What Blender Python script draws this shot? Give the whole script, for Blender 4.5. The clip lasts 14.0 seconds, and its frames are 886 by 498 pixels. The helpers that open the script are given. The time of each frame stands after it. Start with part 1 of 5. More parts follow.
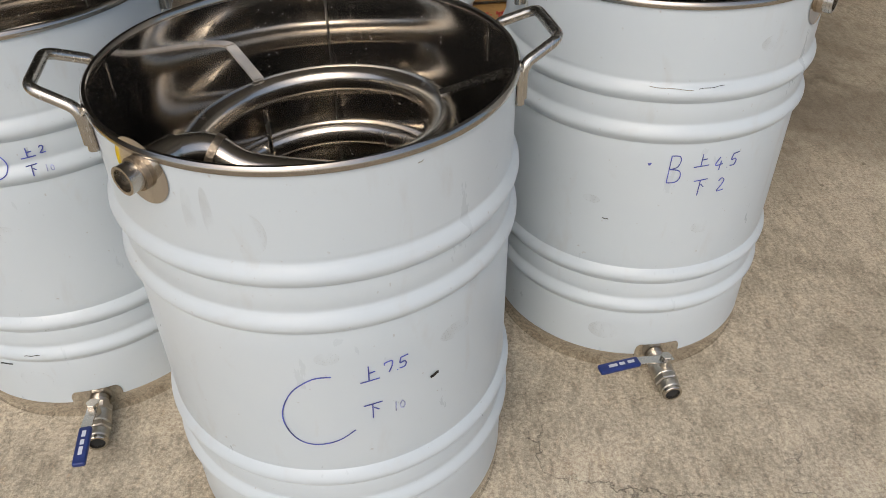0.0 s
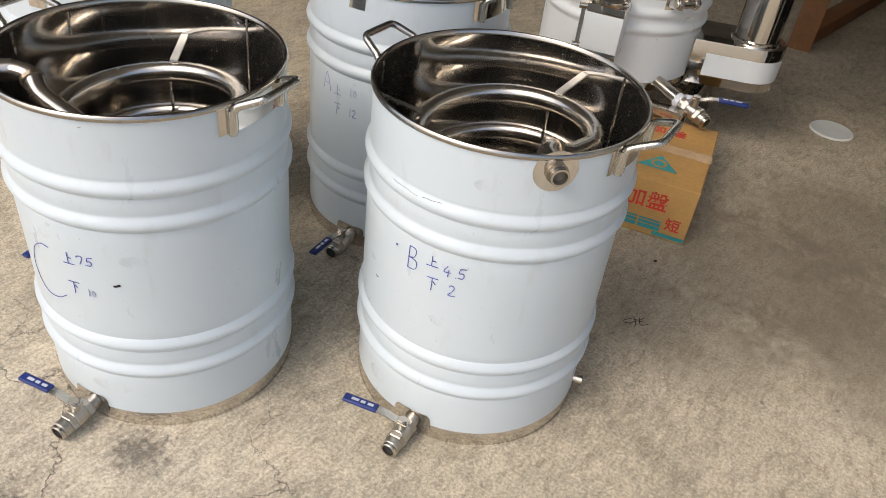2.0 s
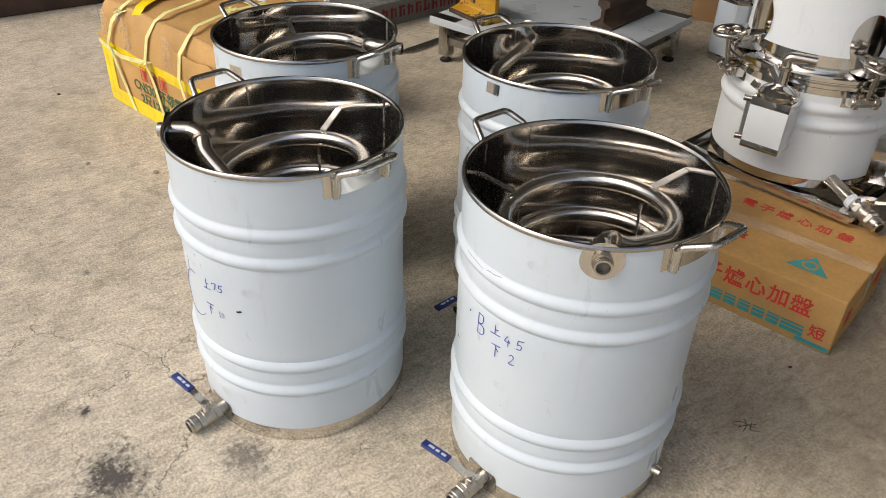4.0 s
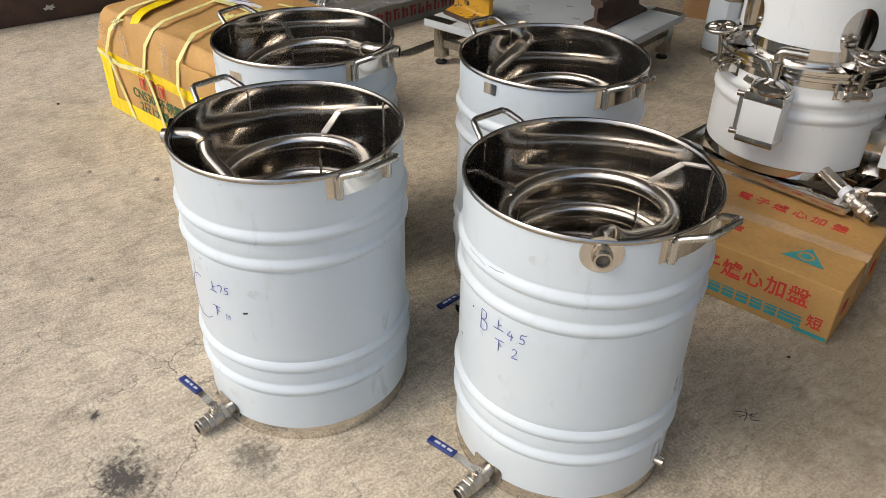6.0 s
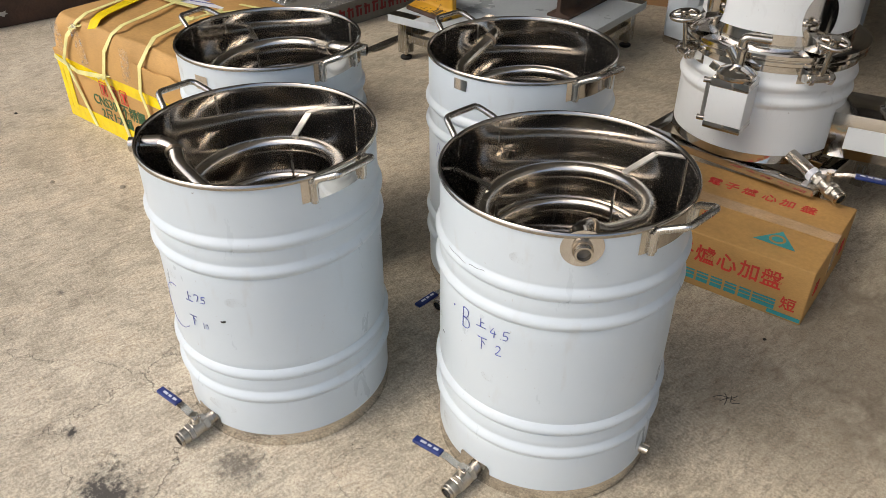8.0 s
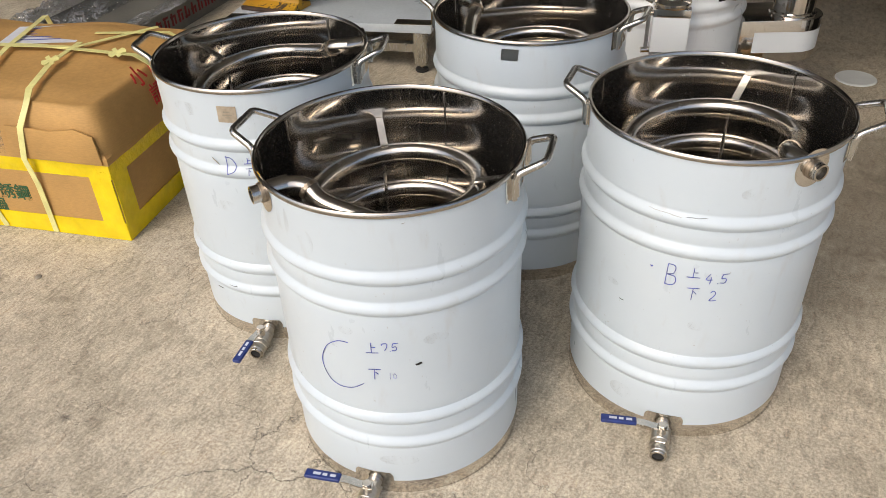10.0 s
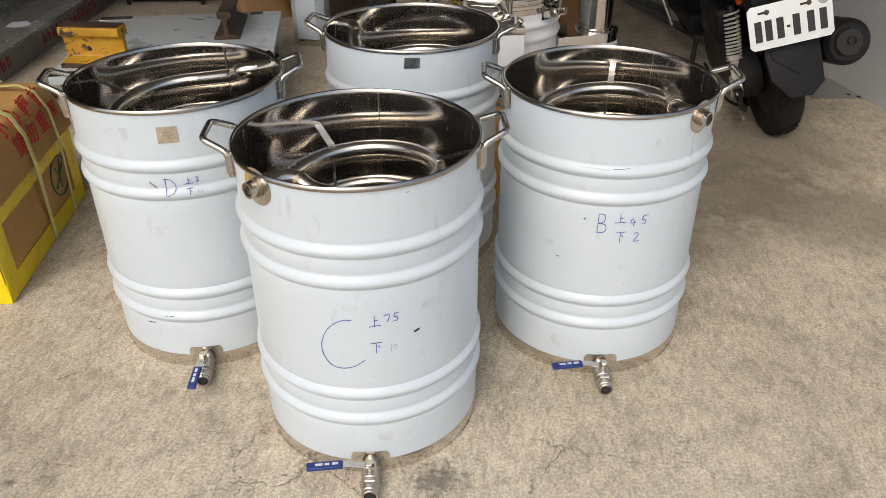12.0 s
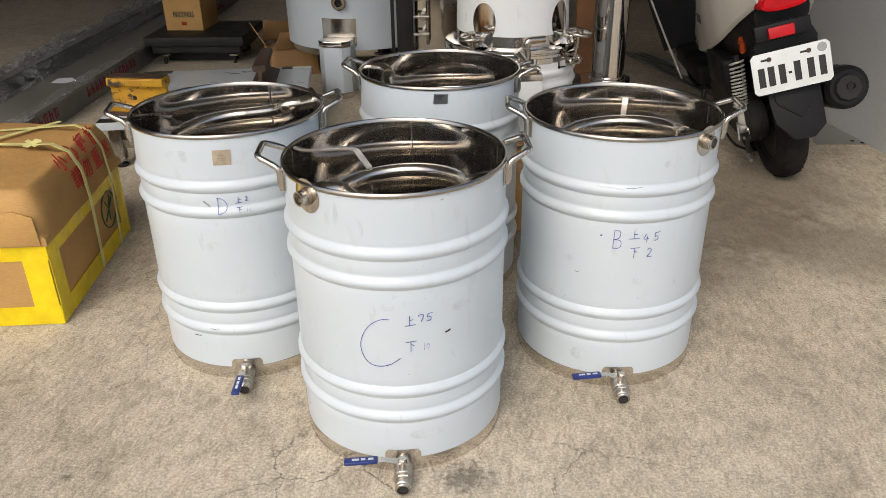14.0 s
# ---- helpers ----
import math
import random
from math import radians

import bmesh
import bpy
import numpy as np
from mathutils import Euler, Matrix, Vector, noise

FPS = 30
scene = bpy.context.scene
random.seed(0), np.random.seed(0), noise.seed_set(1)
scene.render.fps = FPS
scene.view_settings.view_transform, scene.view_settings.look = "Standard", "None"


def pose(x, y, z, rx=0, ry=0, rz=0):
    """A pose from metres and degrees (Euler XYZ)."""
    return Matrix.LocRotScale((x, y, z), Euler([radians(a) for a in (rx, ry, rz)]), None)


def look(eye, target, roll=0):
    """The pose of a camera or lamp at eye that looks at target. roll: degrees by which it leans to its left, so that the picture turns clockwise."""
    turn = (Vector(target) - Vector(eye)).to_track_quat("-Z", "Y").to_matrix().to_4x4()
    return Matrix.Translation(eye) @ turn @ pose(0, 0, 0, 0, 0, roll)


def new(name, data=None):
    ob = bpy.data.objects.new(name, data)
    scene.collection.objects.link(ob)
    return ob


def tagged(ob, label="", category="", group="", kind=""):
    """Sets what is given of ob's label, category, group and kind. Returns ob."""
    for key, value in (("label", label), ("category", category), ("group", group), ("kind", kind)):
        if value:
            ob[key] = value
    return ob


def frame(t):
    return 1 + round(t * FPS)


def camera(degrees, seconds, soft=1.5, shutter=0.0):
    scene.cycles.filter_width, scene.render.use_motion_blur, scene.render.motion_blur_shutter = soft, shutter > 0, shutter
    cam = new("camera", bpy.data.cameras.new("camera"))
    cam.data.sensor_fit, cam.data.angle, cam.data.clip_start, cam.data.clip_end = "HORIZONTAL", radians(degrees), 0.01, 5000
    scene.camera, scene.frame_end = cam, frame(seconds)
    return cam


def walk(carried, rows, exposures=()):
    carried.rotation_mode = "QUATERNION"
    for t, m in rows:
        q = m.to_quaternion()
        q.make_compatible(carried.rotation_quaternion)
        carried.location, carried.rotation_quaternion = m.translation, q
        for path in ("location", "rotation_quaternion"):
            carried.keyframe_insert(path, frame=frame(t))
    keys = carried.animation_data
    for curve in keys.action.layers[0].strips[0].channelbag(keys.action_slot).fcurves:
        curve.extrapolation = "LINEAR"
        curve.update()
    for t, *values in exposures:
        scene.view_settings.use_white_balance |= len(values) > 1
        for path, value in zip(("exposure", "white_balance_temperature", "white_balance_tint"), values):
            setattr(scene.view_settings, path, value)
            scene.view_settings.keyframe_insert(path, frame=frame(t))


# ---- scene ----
EXPOSURES = [(0.0, 0.03), (0.6, 0.14), (2.0, 0.52), (9.2, 0.49), (11.3, 0.39), (14.0, 0.40)]
cam = camera(59.43, 14.0, 0.8)
PATH = [
    # seconds, place, turn
    (0, 0.1311, -0.7012, 0.8798, 51.990, 0.558, -0.251),
    (0.5, 0.2982, -0.7020, 0.9503, 51.904, -2.546, 4.911),
    (1, 0.5542, -0.6681, 0.9921, 53.117, -4.385, 13.509),
    (1.5, 0.8173, -0.6662, 1.0135, 53.000, -5.421, 26.894),
    (2, 0.9350, -0.5970, 1.0490, 52.732, -5.898, 37.411),
    (2.5, 1.0406, -0.5339, 1.0876, 53.894, -5.397, 46.817),
    (3, 1.1098, -0.4987, 1.1013, 55.713, -4.413, 53.870),
    (3.2, 1.1274, -0.4771, 1.1214, 56.088, -3.533, 55.346),
    (5.5, 1.1689, -0.4896, 1.1450, 55.934, -0.564, 55.234),
    (6, 1.1712, -0.4963, 1.1446, 56.187, -0.768, 55.054),
    (6.5, 1.1704, -0.4971, 1.1434, 56.248, -0.808, 54.397),
    (7, 1.1672, -0.4966, 1.1441, 56.120, -0.900, 53.681),
    (7.5, 1.1683, -0.4920, 1.1483, 56.009, -0.452, 53.118),
    (8, 1.1531, -0.5021, 1.1481, 55.722, -0.052, 51.840),
    (8.5, 1.0714, -0.5918, 1.1369, 55.462, 0.336, 46.451),
    (9, 0.8958, -0.7653, 1.1154, 55.252, 0.322, 39.351),
    (9.2, 0.8294, -0.8062, 1.1136, 55.064, 0.403, 37.813),
    (11.3, 0.2657, -1.0086, 1.0909, 55.159, 0.990, 7.584),
    (11.5, 0.2731, -1.0460, 1.0774, 56.303, 0.203, 7.372),
    (12, 0.2986, -1.1494, 1.0662, 58.523, 0.234, 7.705),
    (12.5, 0.3011, -1.2298, 1.0597, 60.508, 0.515, 7.928),
    (13, 0.3011, -1.2849, 1.0594, 62.343, 0.552, 8.261),
    (13.5, 0.3039, -1.3004, 1.0490, 63.339, 0.814, 8.470),
    (14, 0.2938, -1.3042, 1.0432, 63.226, 0.652, 8.714),
]
walk(cam, [(t, pose(*row)) for t, *row in PATH], EXPOSURES)

# ---- world and light ----
world = bpy.data.worlds.new("sky")
scene.world = world
world.use_nodes = True
wn = world.node_tree.nodes
sky = wn.new("ShaderNodeTexSky")
sky.sky_type = "NISHITA"
sky.sun_disc = False
sky.sun_elevation = radians(46.5)
sky.sun_rotation = radians(195)
sky.air_density, sky.dust_density, sky.ozone_density = 1.0, 4.0, 1.0
wn["Background"].inputs["Strength"].default_value = 0.15
world.node_tree.links.new(sky.outputs["Color"], wn["Background"].inputs["Color"])
sun_data = bpy.data.lights.new("sun", "SUN")
sun_data.energy, sun_data.angle, sun_data.color = 0.55, radians(25), (1.0, 0.965, 0.89)
sun = new("sun", sun_data)
sun.matrix_world = look((-1.0, -6.0, 6.4), (0.0, 0.0, 0.0))


# ---- materials ----
def shader(name, color=(0.5, 0.5, 0.5), rough=0.5, metal=0.0, **more):
    m = bpy.data.materials.new(name)
    m.use_nodes = True
    b = m.node_tree.nodes["Principled BSDF"]
    b.inputs["Base Color"].default_value = (*color, 1)
    b.inputs["Roughness"].default_value = rough
    b.inputs["Metallic"].default_value = metal
    for k, v in more.items():
        b.inputs[k.replace("_", " ")].default_value = v
    return m, b


def node(m, kind, **values):
    n = m.node_tree.nodes.new(kind)
    for k, v in values.items():
        n.inputs[k.replace("_", " ")].default_value = v
    return n


def link(m, a, b):
    m.node_tree.links.new(a, b)


def coords(m, scale=(1, 1, 1), space="Object", rot=(0, 0, 0)):
    tc = m.node_tree.nodes.new("ShaderNodeTexCoord")
    mp = m.node_tree.nodes.new("ShaderNodeMapping")
    mp.inputs["Scale"].default_value = scale
    mp.inputs["Rotation"].default_value = rot
    link(m, tc.outputs[space], mp.inputs["Vector"])
    return mp.outputs["Vector"]


def noise_tex(m, vec, scale, detail=4.0, rough=0.55, distort=0.0):
    n = node(m, "ShaderNodeTexNoise", Scale=scale, Detail=detail, Roughness=rough, Distortion=distort)
    link(m, vec, n.inputs["Vector"])
    return n.outputs["Fac"]


def ramp(m, fac, stops):
    n = m.node_tree.nodes.new("ShaderNodeValToRGB")
    e = n.color_ramp.elements
    while len(e) < len(stops):
        e.new(0.5)
    for el, (p, c) in zip(e, stops):
        el.position = p
        el.color = (*c, 1) if len(c) == 3 else c
    link(m, fac, n.inputs["Fac"])
    return n.outputs["Color"]


def grey(p):
    return (p, p, p)


def mix(m, fac, a, b, blend="MIX"):
    n = m.node_tree.nodes.new("ShaderNodeMix")
    n.data_type, n.blend_type = "RGBA", blend
    for sock, v in (("Factor", fac), ("A", a), ("B", b)):
        s = [i for i in n.inputs if i.name == sock and (i.type == "RGBA" or sock == "Factor" and i.type == "VALUE")][0]
        if isinstance(v, (int, float)):
            s.default_value = v
        elif isinstance(v, tuple):
            s.default_value = (*v, 1)
        else:
            link(m, v, s)
    return [o for o in n.outputs if o.type == "RGBA"][0]


def math_node(m, op, a, b=0.0):
    n = m.node_tree.nodes.new("ShaderNodeMath")
    n.operation = op
    for i, v in enumerate((a, b)):
        if isinstance(v, (int, float)):
            n.inputs[i].default_value = v
        else:
            link(m, v, n.inputs[i])
    return n.outputs[0]


def bump(m, b, height, strength=0.2, distance=0.01):
    n = node(m, "ShaderNodeBump", Strength=strength, Distance=distance)
    link(m, height, n.inputs["Height"])
    link(m, n.outputs["Normal"], b.inputs["Normal"])


def varied(name, color, rough, metal=0.0, amount=0.25, scale=9.0, fine=120.0, relief=0.1, depth=0.002, **more):
    """A surface with broad blotches and a fine grain."""
    m, b = shader(name, color, rough, metal, **more)
    v = coords(m)
    big, small = noise_tex(m, v, scale, 5), noise_tex(m, v, fine, 3)
    lo, hi = tuple(c * (1 - amount) for c in color), tuple(min(1, c * (1 + amount)) for c in color)
    col = ramp(m, big, [(0.3, lo), (0.7, hi)])
    col = mix(m, 0.25 * amount + 0.05, col, ramp(m, small, [(0.35, grey(0.25)), (0.65, grey(0.75))]), "OVERLAY")
    link(m, col, b.inputs["Base Color"])
    link(m, ramp(m, big, [(0.3, grey(max(0, rough * 0.8))), (0.7, grey(min(1, rough * 1.2)))]), b.inputs["Roughness"])
    bump(m, b, small, relief, depth)
    return m


def make_film(name="film_wrapped_steel", base=((0.525, 0.592, 0.640), (0.575, 0.632, 0.668))):
    # protective plastic film over sheet steel: pale blue-white, satin, with scuffs
    m, b = shader(name, base[1], 0.32)
    v = coords(m)
    big = noise_tex(m, v, 5, 5)
    scuff = noise_tex(m, coords(m, (1, 1, 0.35)), 22, 6, 0.6, 0.6)
    col = ramp(m, big, [(0.25, base[0]), (0.75, base[1])])
    col = mix(m, ramp(m, scuff, [(0.60, grey(0)), (0.78, grey(0.42))]), col, (0.47, 0.47, 0.46))
    speck = noise_tex(m, v, 160, 2, 0.4)
    col = mix(m, ramp(m, speck, [(0.74, grey(0)), (0.79, grey(0.5))]), col, (0.35, 0.33, 0.31))
    link(m, col, b.inputs["Base Color"])
    link(m, ramp(m, scuff, [(0.3, grey(0.26)), (0.75, grey(0.42))]), b.inputs["Roughness"])
    bump(m, b, noise_tex(m, coords(m, (1, 1, 0.4)), 9, 3), 0.12, 0.01)
    return m


def make_mirror(name, color, rough, wave=0.25, grain=(1, 1, 60), dirt=0.3, wave_scale=7, metal=1.0, drops=0.0):
    # polished stainless sheet: gently buckled, finely brushed, with dried splashes
    m, b = shader(name, color, rough, metal)
    v = coords(m)
    brushed = noise_tex(m, coords(m, grain), 14, 3)
    splash = noise_tex(m, coords(m, (1, 1, 0.5)), 38, 5, 0.6)
    col = mix(m, ramp(m, splash, [(0.60, grey(0)), (0.74, grey(dirt))]), color, tuple(c * 0.62 for c in color))
    link(m, col, b.inputs["Base Color"])
    r = math_node(m, "ADD", math_node(m, "MULTIPLY", brushed, rough * 0.9), math_node(m, "MULTIPLY", ramp(m, splash, [(0.60, grey(0)), (0.78, grey(1))]), 0.12))
    link(m, math_node(m, "ADD", r, rough * 0.5), b.inputs["Roughness"])
    h = noise_tex(m, v, wave_scale, 0.6)
    if drops:
        # dried water drops, in clusters
        cluster = ramp(m, noise_tex(m, v, 9, 2), [(0.48, grey(0)), (0.60, grey(1))])
        drop = math_node(m, "MULTIPLY", ramp(m, noise_tex(m, v, 260, 1, 0.4), [(0.70, grey(0)), (0.75, grey(drops))]), cluster)
        link(m, mix(m, drop, col, (0.88, 0.86, 0.82)), b.inputs["Base Color"])
        link(m, math_node(m, "ADD", math_node(m, "ADD", r, rough * 0.5), math_node(m, "MULTIPLY", drop, 0.45)), b.inputs["Roughness"])
    bump(m, b, h, wave, 0.02)
    return m


def make_concrete():
    m, b = shader("worn_concrete", (0.4, 0.37, 0.33), 0.85)
    v = coords(m)
    broad, mid, fine = noise_tex(m, v, 1.1, 6, 0.6), noise_tex(m, v, 9, 8, 0.70, 0.3), noise_tex(m, v, 170, 4, 0.7)
    grit = noise_tex(m, v, 75, 4, 0.7)
    col = ramp(m, broad, [(0.28, (0.40, 0.350, 0.264)), (0.5, (0.49, 0.433, 0.333)), (0.74, (0.56, 0.505, 0.397))])
    col = mix(m, 0.5, col, ramp(m, mid, [(0.28, (0.22, 0.20, 0.17)), (0.5, (0.5, 0.5, 0.5)), (0.75, (0.72, 0.70, 0.67))]), "OVERLAY")
    col = mix(m, 0.75, col, ramp(m, fine, [(0.3, grey(0.22)), (0.7, grey(0.76))]), "OVERLAY")
    # drag marks of the trowel, all lying one way
    drag = noise_tex(m, coords(m, (1, 0.42, 1), rot=(0, 0, 0.5)), 62, 7, 0.74, 0.7)
    col = mix(m, 0.62, col, ramp(m, drag, [(0.30, (0.20, 0.18, 0.16)), (0.5, grey(0.5)), (0.70, grey(0.74))]), "OVERLAY")
    sand = noise_tex(m, v, 520, 2, 0.6)
    col = mix(m, 0.5, col, ramp(m, sand, [(0.3, grey(0.28)), (0.7, grey(0.70))]), "OVERLAY")
    # scattered dark pits, thicker in patches, and pale chips
    patch = ramp(m, noise_tex(m, v, 3.1, 4, 0.6), [(0.40, grey(0.25)), (0.62, grey(1))])
    pits = math_node(m, "MULTIPLY", ramp(m, grit, [(0.63, grey(0)), (0.69, grey(0.75))]), patch)
    col = mix(m, pits, col, (0.11, 0.092, 0.075))
    col = mix(m, ramp(m, grit, [(0.22, grey(0.6)), (0.28, grey(0))]), col, (0.66, 0.62, 0.55))
    # hairline cracks where a broad patchy field lets them be
    warp = m.node_tree.nodes.new("ShaderNodeMix")
    warp.data_type = "VECTOR"
    warp.inputs["Factor"].default_value = 0.20
    wnz = node(m, "ShaderNodeTexNoise", Scale=5.0, Detail=6.0, Roughness=0.65)
    link(m, v, wnz.inputs["Vector"])
    link(m, v, warp.inputs[4])
    link(m, wnz.outputs["Color"], warp.inputs[5])
    vor = node(m, "ShaderNodeTexVoronoi", Scale=4.6)
    vor.feature = "DISTANCE_TO_EDGE"
    link(m, warp.outputs[1], vor.inputs["Vector"])
    line = ramp(m, vor.outputs["Distance"], [(0.0, grey(1)), (0.0065, grey(0))])
    where = ramp(m, noise_tex(m, v, 1.7, 4, 0.6), [(0.41, grey(0)), (0.54, grey(1))])
    near = m.node_tree.nodes.new("ShaderNodeMapping")
    near.vector_type = "TEXTURE"
    near.inputs["Location"].default_value = (-0.38, -0.22, 0)
    near.inputs["Scale"].default_value = (1.35, 1.35, 1)
    link(m, v, near.inputs["Vector"])
    zone = m.node_tree.nodes.new("ShaderNodeTexGradient")
    zone.gradient_type = "SPHERICAL"
    link(m, near.outputs["Vector"], zone.inputs["Vector"])
    where = math_node(m, "MULTIPLY", where, ramp(m, zone.outputs["Fac"], [(0.1, grey(0.12)), (0.45, grey(1))]))
    crack = math_node(m, "MULTIPLY", line, where)
    col = mix(m, math_node(m, "MULTIPLY", crack, 0.7), col, (0.13, 0.11, 0.095))
    # soot spots, and the oily brown stains beside the pot: (place, radius, strength)
    for (x, y, r, dark) in ((0.085, -0.415, 0.15, 0.97), (0.155, -0.20, 0.11, 0.7), (-0.118, -0.425, 0.032, 1.0), (-0.595, -0.305, 0.03, 0.55), (0.80, 1.05, 0.50, 0.6), (0.95, 1.35, 0.55, 0.6), (1.10, 0.90, 0.45, 0.5), (0.72, 0.72, 0.30, 0.4)):
        mp = m.node_tree.nodes.new("ShaderNodeMapping")
        mp.vector_type = "TEXTURE"
        mp.inputs["Location"].default_value = (x, y, 0)
        mp.inputs["Scale"].default_value = (r, r * 0.7, 1)
        link(m, v, mp.inputs["Vector"])
        g = m.node_tree.nodes.new("ShaderNodeTexGradient")
        g.gradient_type = "SPHERICAL"
        link(m, mp.outputs["Vector"], g.inputs["Vector"])
        spot = math_node(m, "ADD", g.outputs["Fac"], math_node(m, "ADD", math_node(m, "MULTIPLY", math_node(m, "SUBTRACT", mid, 0.5), 1.6), math_node(m, "MULTIPLY", math_node(m, "SUBTRACT", grit if r < 0.2 else fine, 0.5), 1.8 if r < 0.2 else 0.5)))
        spot = math_node(m, "MULTIPLY", ramp(m, spot, [(0.35, grey(0)), (0.85, grey(1))] if r < 0.2 else [(0.15, grey(0)), (0.60, grey(1))]), ramp(m, g.outputs["Fac"], [(0.0, grey(0)), (0.25, grey(1))]))
        col = mix(m, math_node(m, "MULTIPLY", spot, dark), col, (0.06, 0.054, 0.048) if r < 0.2 else (0.13, 0.105, 0.075))
    link(m, col, b.inputs["Base Color"])
    link(m, ramp(m, mid, [(0.3, grey(0.65)), (0.7, grey(0.9))]), b.inputs["Roughness"])
    h = math_node(m, "ADD", math_node(m, "MULTIPLY", fine, 0.35), math_node(m, "SUBTRACT", mid, crack))
    bump(m, b, h, 0.7, 0.005)
    return m


def make_kraft(name, color):
    m, b = shader(name, color, 0.72)
    v = coords(m)
    flute = node(m, "ShaderNodeTexWave", Scale=55.0, Distortion=0.6)
    link(m, coords(m), flute.inputs["Vector"])
    big, fib = noise_tex(m, v, 6, 5), noise_tex(m, coords(m, (1, 1, 5)), 90, 3)
    col = ramp(m, big, [(0.3, tuple(c * 0.82 for c in color)), (0.7, tuple(c * 1.1 for c in color))])
    col = mix(m, 0.22, col, ramp(m, fib, [(0.3, grey(0.3)), (0.7, grey(0.7))]), "OVERLAY")
    link(m, col, b.inputs["Base Color"])
    h = math_node(m, "ADD", math_node(m, "MULTIPLY", flute.outputs["Fac"], 0.04), noise_tex(m, v, 12, 4))
    bump(m, b, h, 0.3, 0.006)
    return m


FILM = make_film()
FILM_WHITE = make_film("white_film_on_steel", ((0.70, 0.735, 0.745), (0.76, 0.785, 0.79)))
INSIDE = make_mirror("polished_inner_steel", (0.63, 0.60, 0.555), 0.085, 0.22, (1, 1, 40), 0.35, 6.0, 0.985, 0.45)
STEEL = make_mirror("bright_steel", (0.68, 0.65, 0.61), 0.11, 0.10, (1, 1, 30), 0.25)
PIPE = make_mirror("drawn_steel_tube", (0.54, 0.50, 0.44), 0.23, 0.04, (40, 40, 40), 0.3)
SATIN = make_mirror("satin_steel", (0.54, 0.52, 0.48), 0.26, 0.05, (30, 30, 2), 0.3)
RIM = make_mirror("rolled_rim_steel", (0.44, 0.405, 0.36), 0.19, 0.05, (30, 30, 2), 0.4)
CAST = varied("cast_valve_steel", (0.52, 0.49, 0.44), 0.33, 1.0, 0.25, 40, 300, 0.35, 0.002)
WELD = varied("heat_tinted_weld", (0.36, 0.30, 0.23), 0.4, 1.0, 0.4, 60, 240, 0.6, 0.003)
CONCRETE = make_concrete()
INK = varied("blue_marker_ink", (0.065, 0.085, 0.36), 0.5, 0, 0.5, 60)
INK_FAINT = varied("worn_marker_ink", (0.30, 0.335, 0.50), 0.5, 0, 0.5, 90)
# bracket steel with the sky's reflection put into its pale colour
SKY_PALE = varied("sky_pale_steel", (0.82, 0.79, 0.74), 0.5, 0.85, 0.12, 40, 300)
BLUE = varied("blue_vinyl_sleeve", (0.012, 0.03, 0.16), 0.38, 0, 0.25, 60, 400)
PRINT = varied("pale_sleeve_print", (0.55, 0.58, 0.65), 0.6)
KRAFT = make_kraft("brown_cardboard", (0.47, 0.272, 0.088))
TAN = varied("tan_paper", (0.40, 0.33, 0.24), 0.6, 0, 0.2, 60, 200)
KRAFT_DARK = make_kraft("shaded_cardboard", (0.33, 0.19, 0.08))
TAPE_Y = varied("yellow_packing_tape", (0.80, 0.60, 0.008), 0.16, 0, 0.15, 14, 45, 0.5, 0.006)
STRAP = varied("pale_yellow_strapping", (0.70, 0.66, 0.27), 0.4, 0, 0.15, 30, 300, 0.3)
CLEAR_TAPE = varied("brown_parcel_tape", (0.46, 0.30, 0.15), 0.14, 0, 0.15, 20, 120, 0.4, 0.004)
RED_INK = varied("red_print", (0.52, 0.035, 0.025), 0.65, 0, 0.25)
GREEN_INK = varied("green_print", (0.03, 0.10, 0.04), 0.65, 0, 0.3)
TEAL_INK = varied("teal_print", (0.03, 0.27, 0.29), 0.65, 0, 0.2)
FADED_RED = varied("faded_red_print", (0.22, 0.018, 0.022), 0.6, 0, 0.35)
BLACK_INK = varied("black_print", (0.02, 0.02, 0.02), 0.6)
WALL = varied("grey_painted_sheet", (0.54, 0.56, 0.58), 0.5, 0, 0.06, 1.5, 90, 0.08, 0.002)
# dark plaster for the added walls that keep daylight out
BACK = varied("closing_wall_plaster", (0.22, 0.21, 0.19), 0.85, 0, 0.3, 1.2, 60, 0.3, 0.004)
ROOF = varied("unseen_roof_sheet", (0.30, 0.31, 0.32), 0.5, 0.0, 0.2, 1.0, 40)
BLACK = varied("black_plastic", (0.010, 0.010, 0.011), 0.5, 0, 0.3, 10, 260, 0.25, 0.001, Specular_IOR_Level=0.2)
BLACK_METAL = varied("dusty_black_metal", (0.018, 0.017, 0.016), 0.55, 0.0, 0.5, 8, 120, 0.3, 0.002, Specular_IOR_Level=0.3)
RUBBER = varied("dusty_rubber", (0.016, 0.015, 0.014), 0.8, 0, 0.5, 12, 160, 0.4, 0.002, Specular_IOR_Level=0.2)
CREAM = varied("cream_white_fairing", (0.66, 0.63, 0.56), 0.2, 0, 0.04, 3, 80, 0.02, 0.001, Coat_Weight=0.5)
WHITE_PLATE = varied("white_enamel", (0.74, 0.77, 0.76), 0.4, 0, 0.05, 12, 90)
RED_LENS = varied("red_lens", (0.50, 0.006, 0.012), 0.35, 0, 0.2, 30, 200, 0.3, 0.002, Specular_IOR_Level=0.3)
AMBER = varied("amber_lens", (0.24, 0.035, 0.006), 0.2, 0, 0.2)
SPRING = varied("dirty_white_paint", (0.50, 0.49, 0.44), 0.45, 0, 0.25, 30, 200)
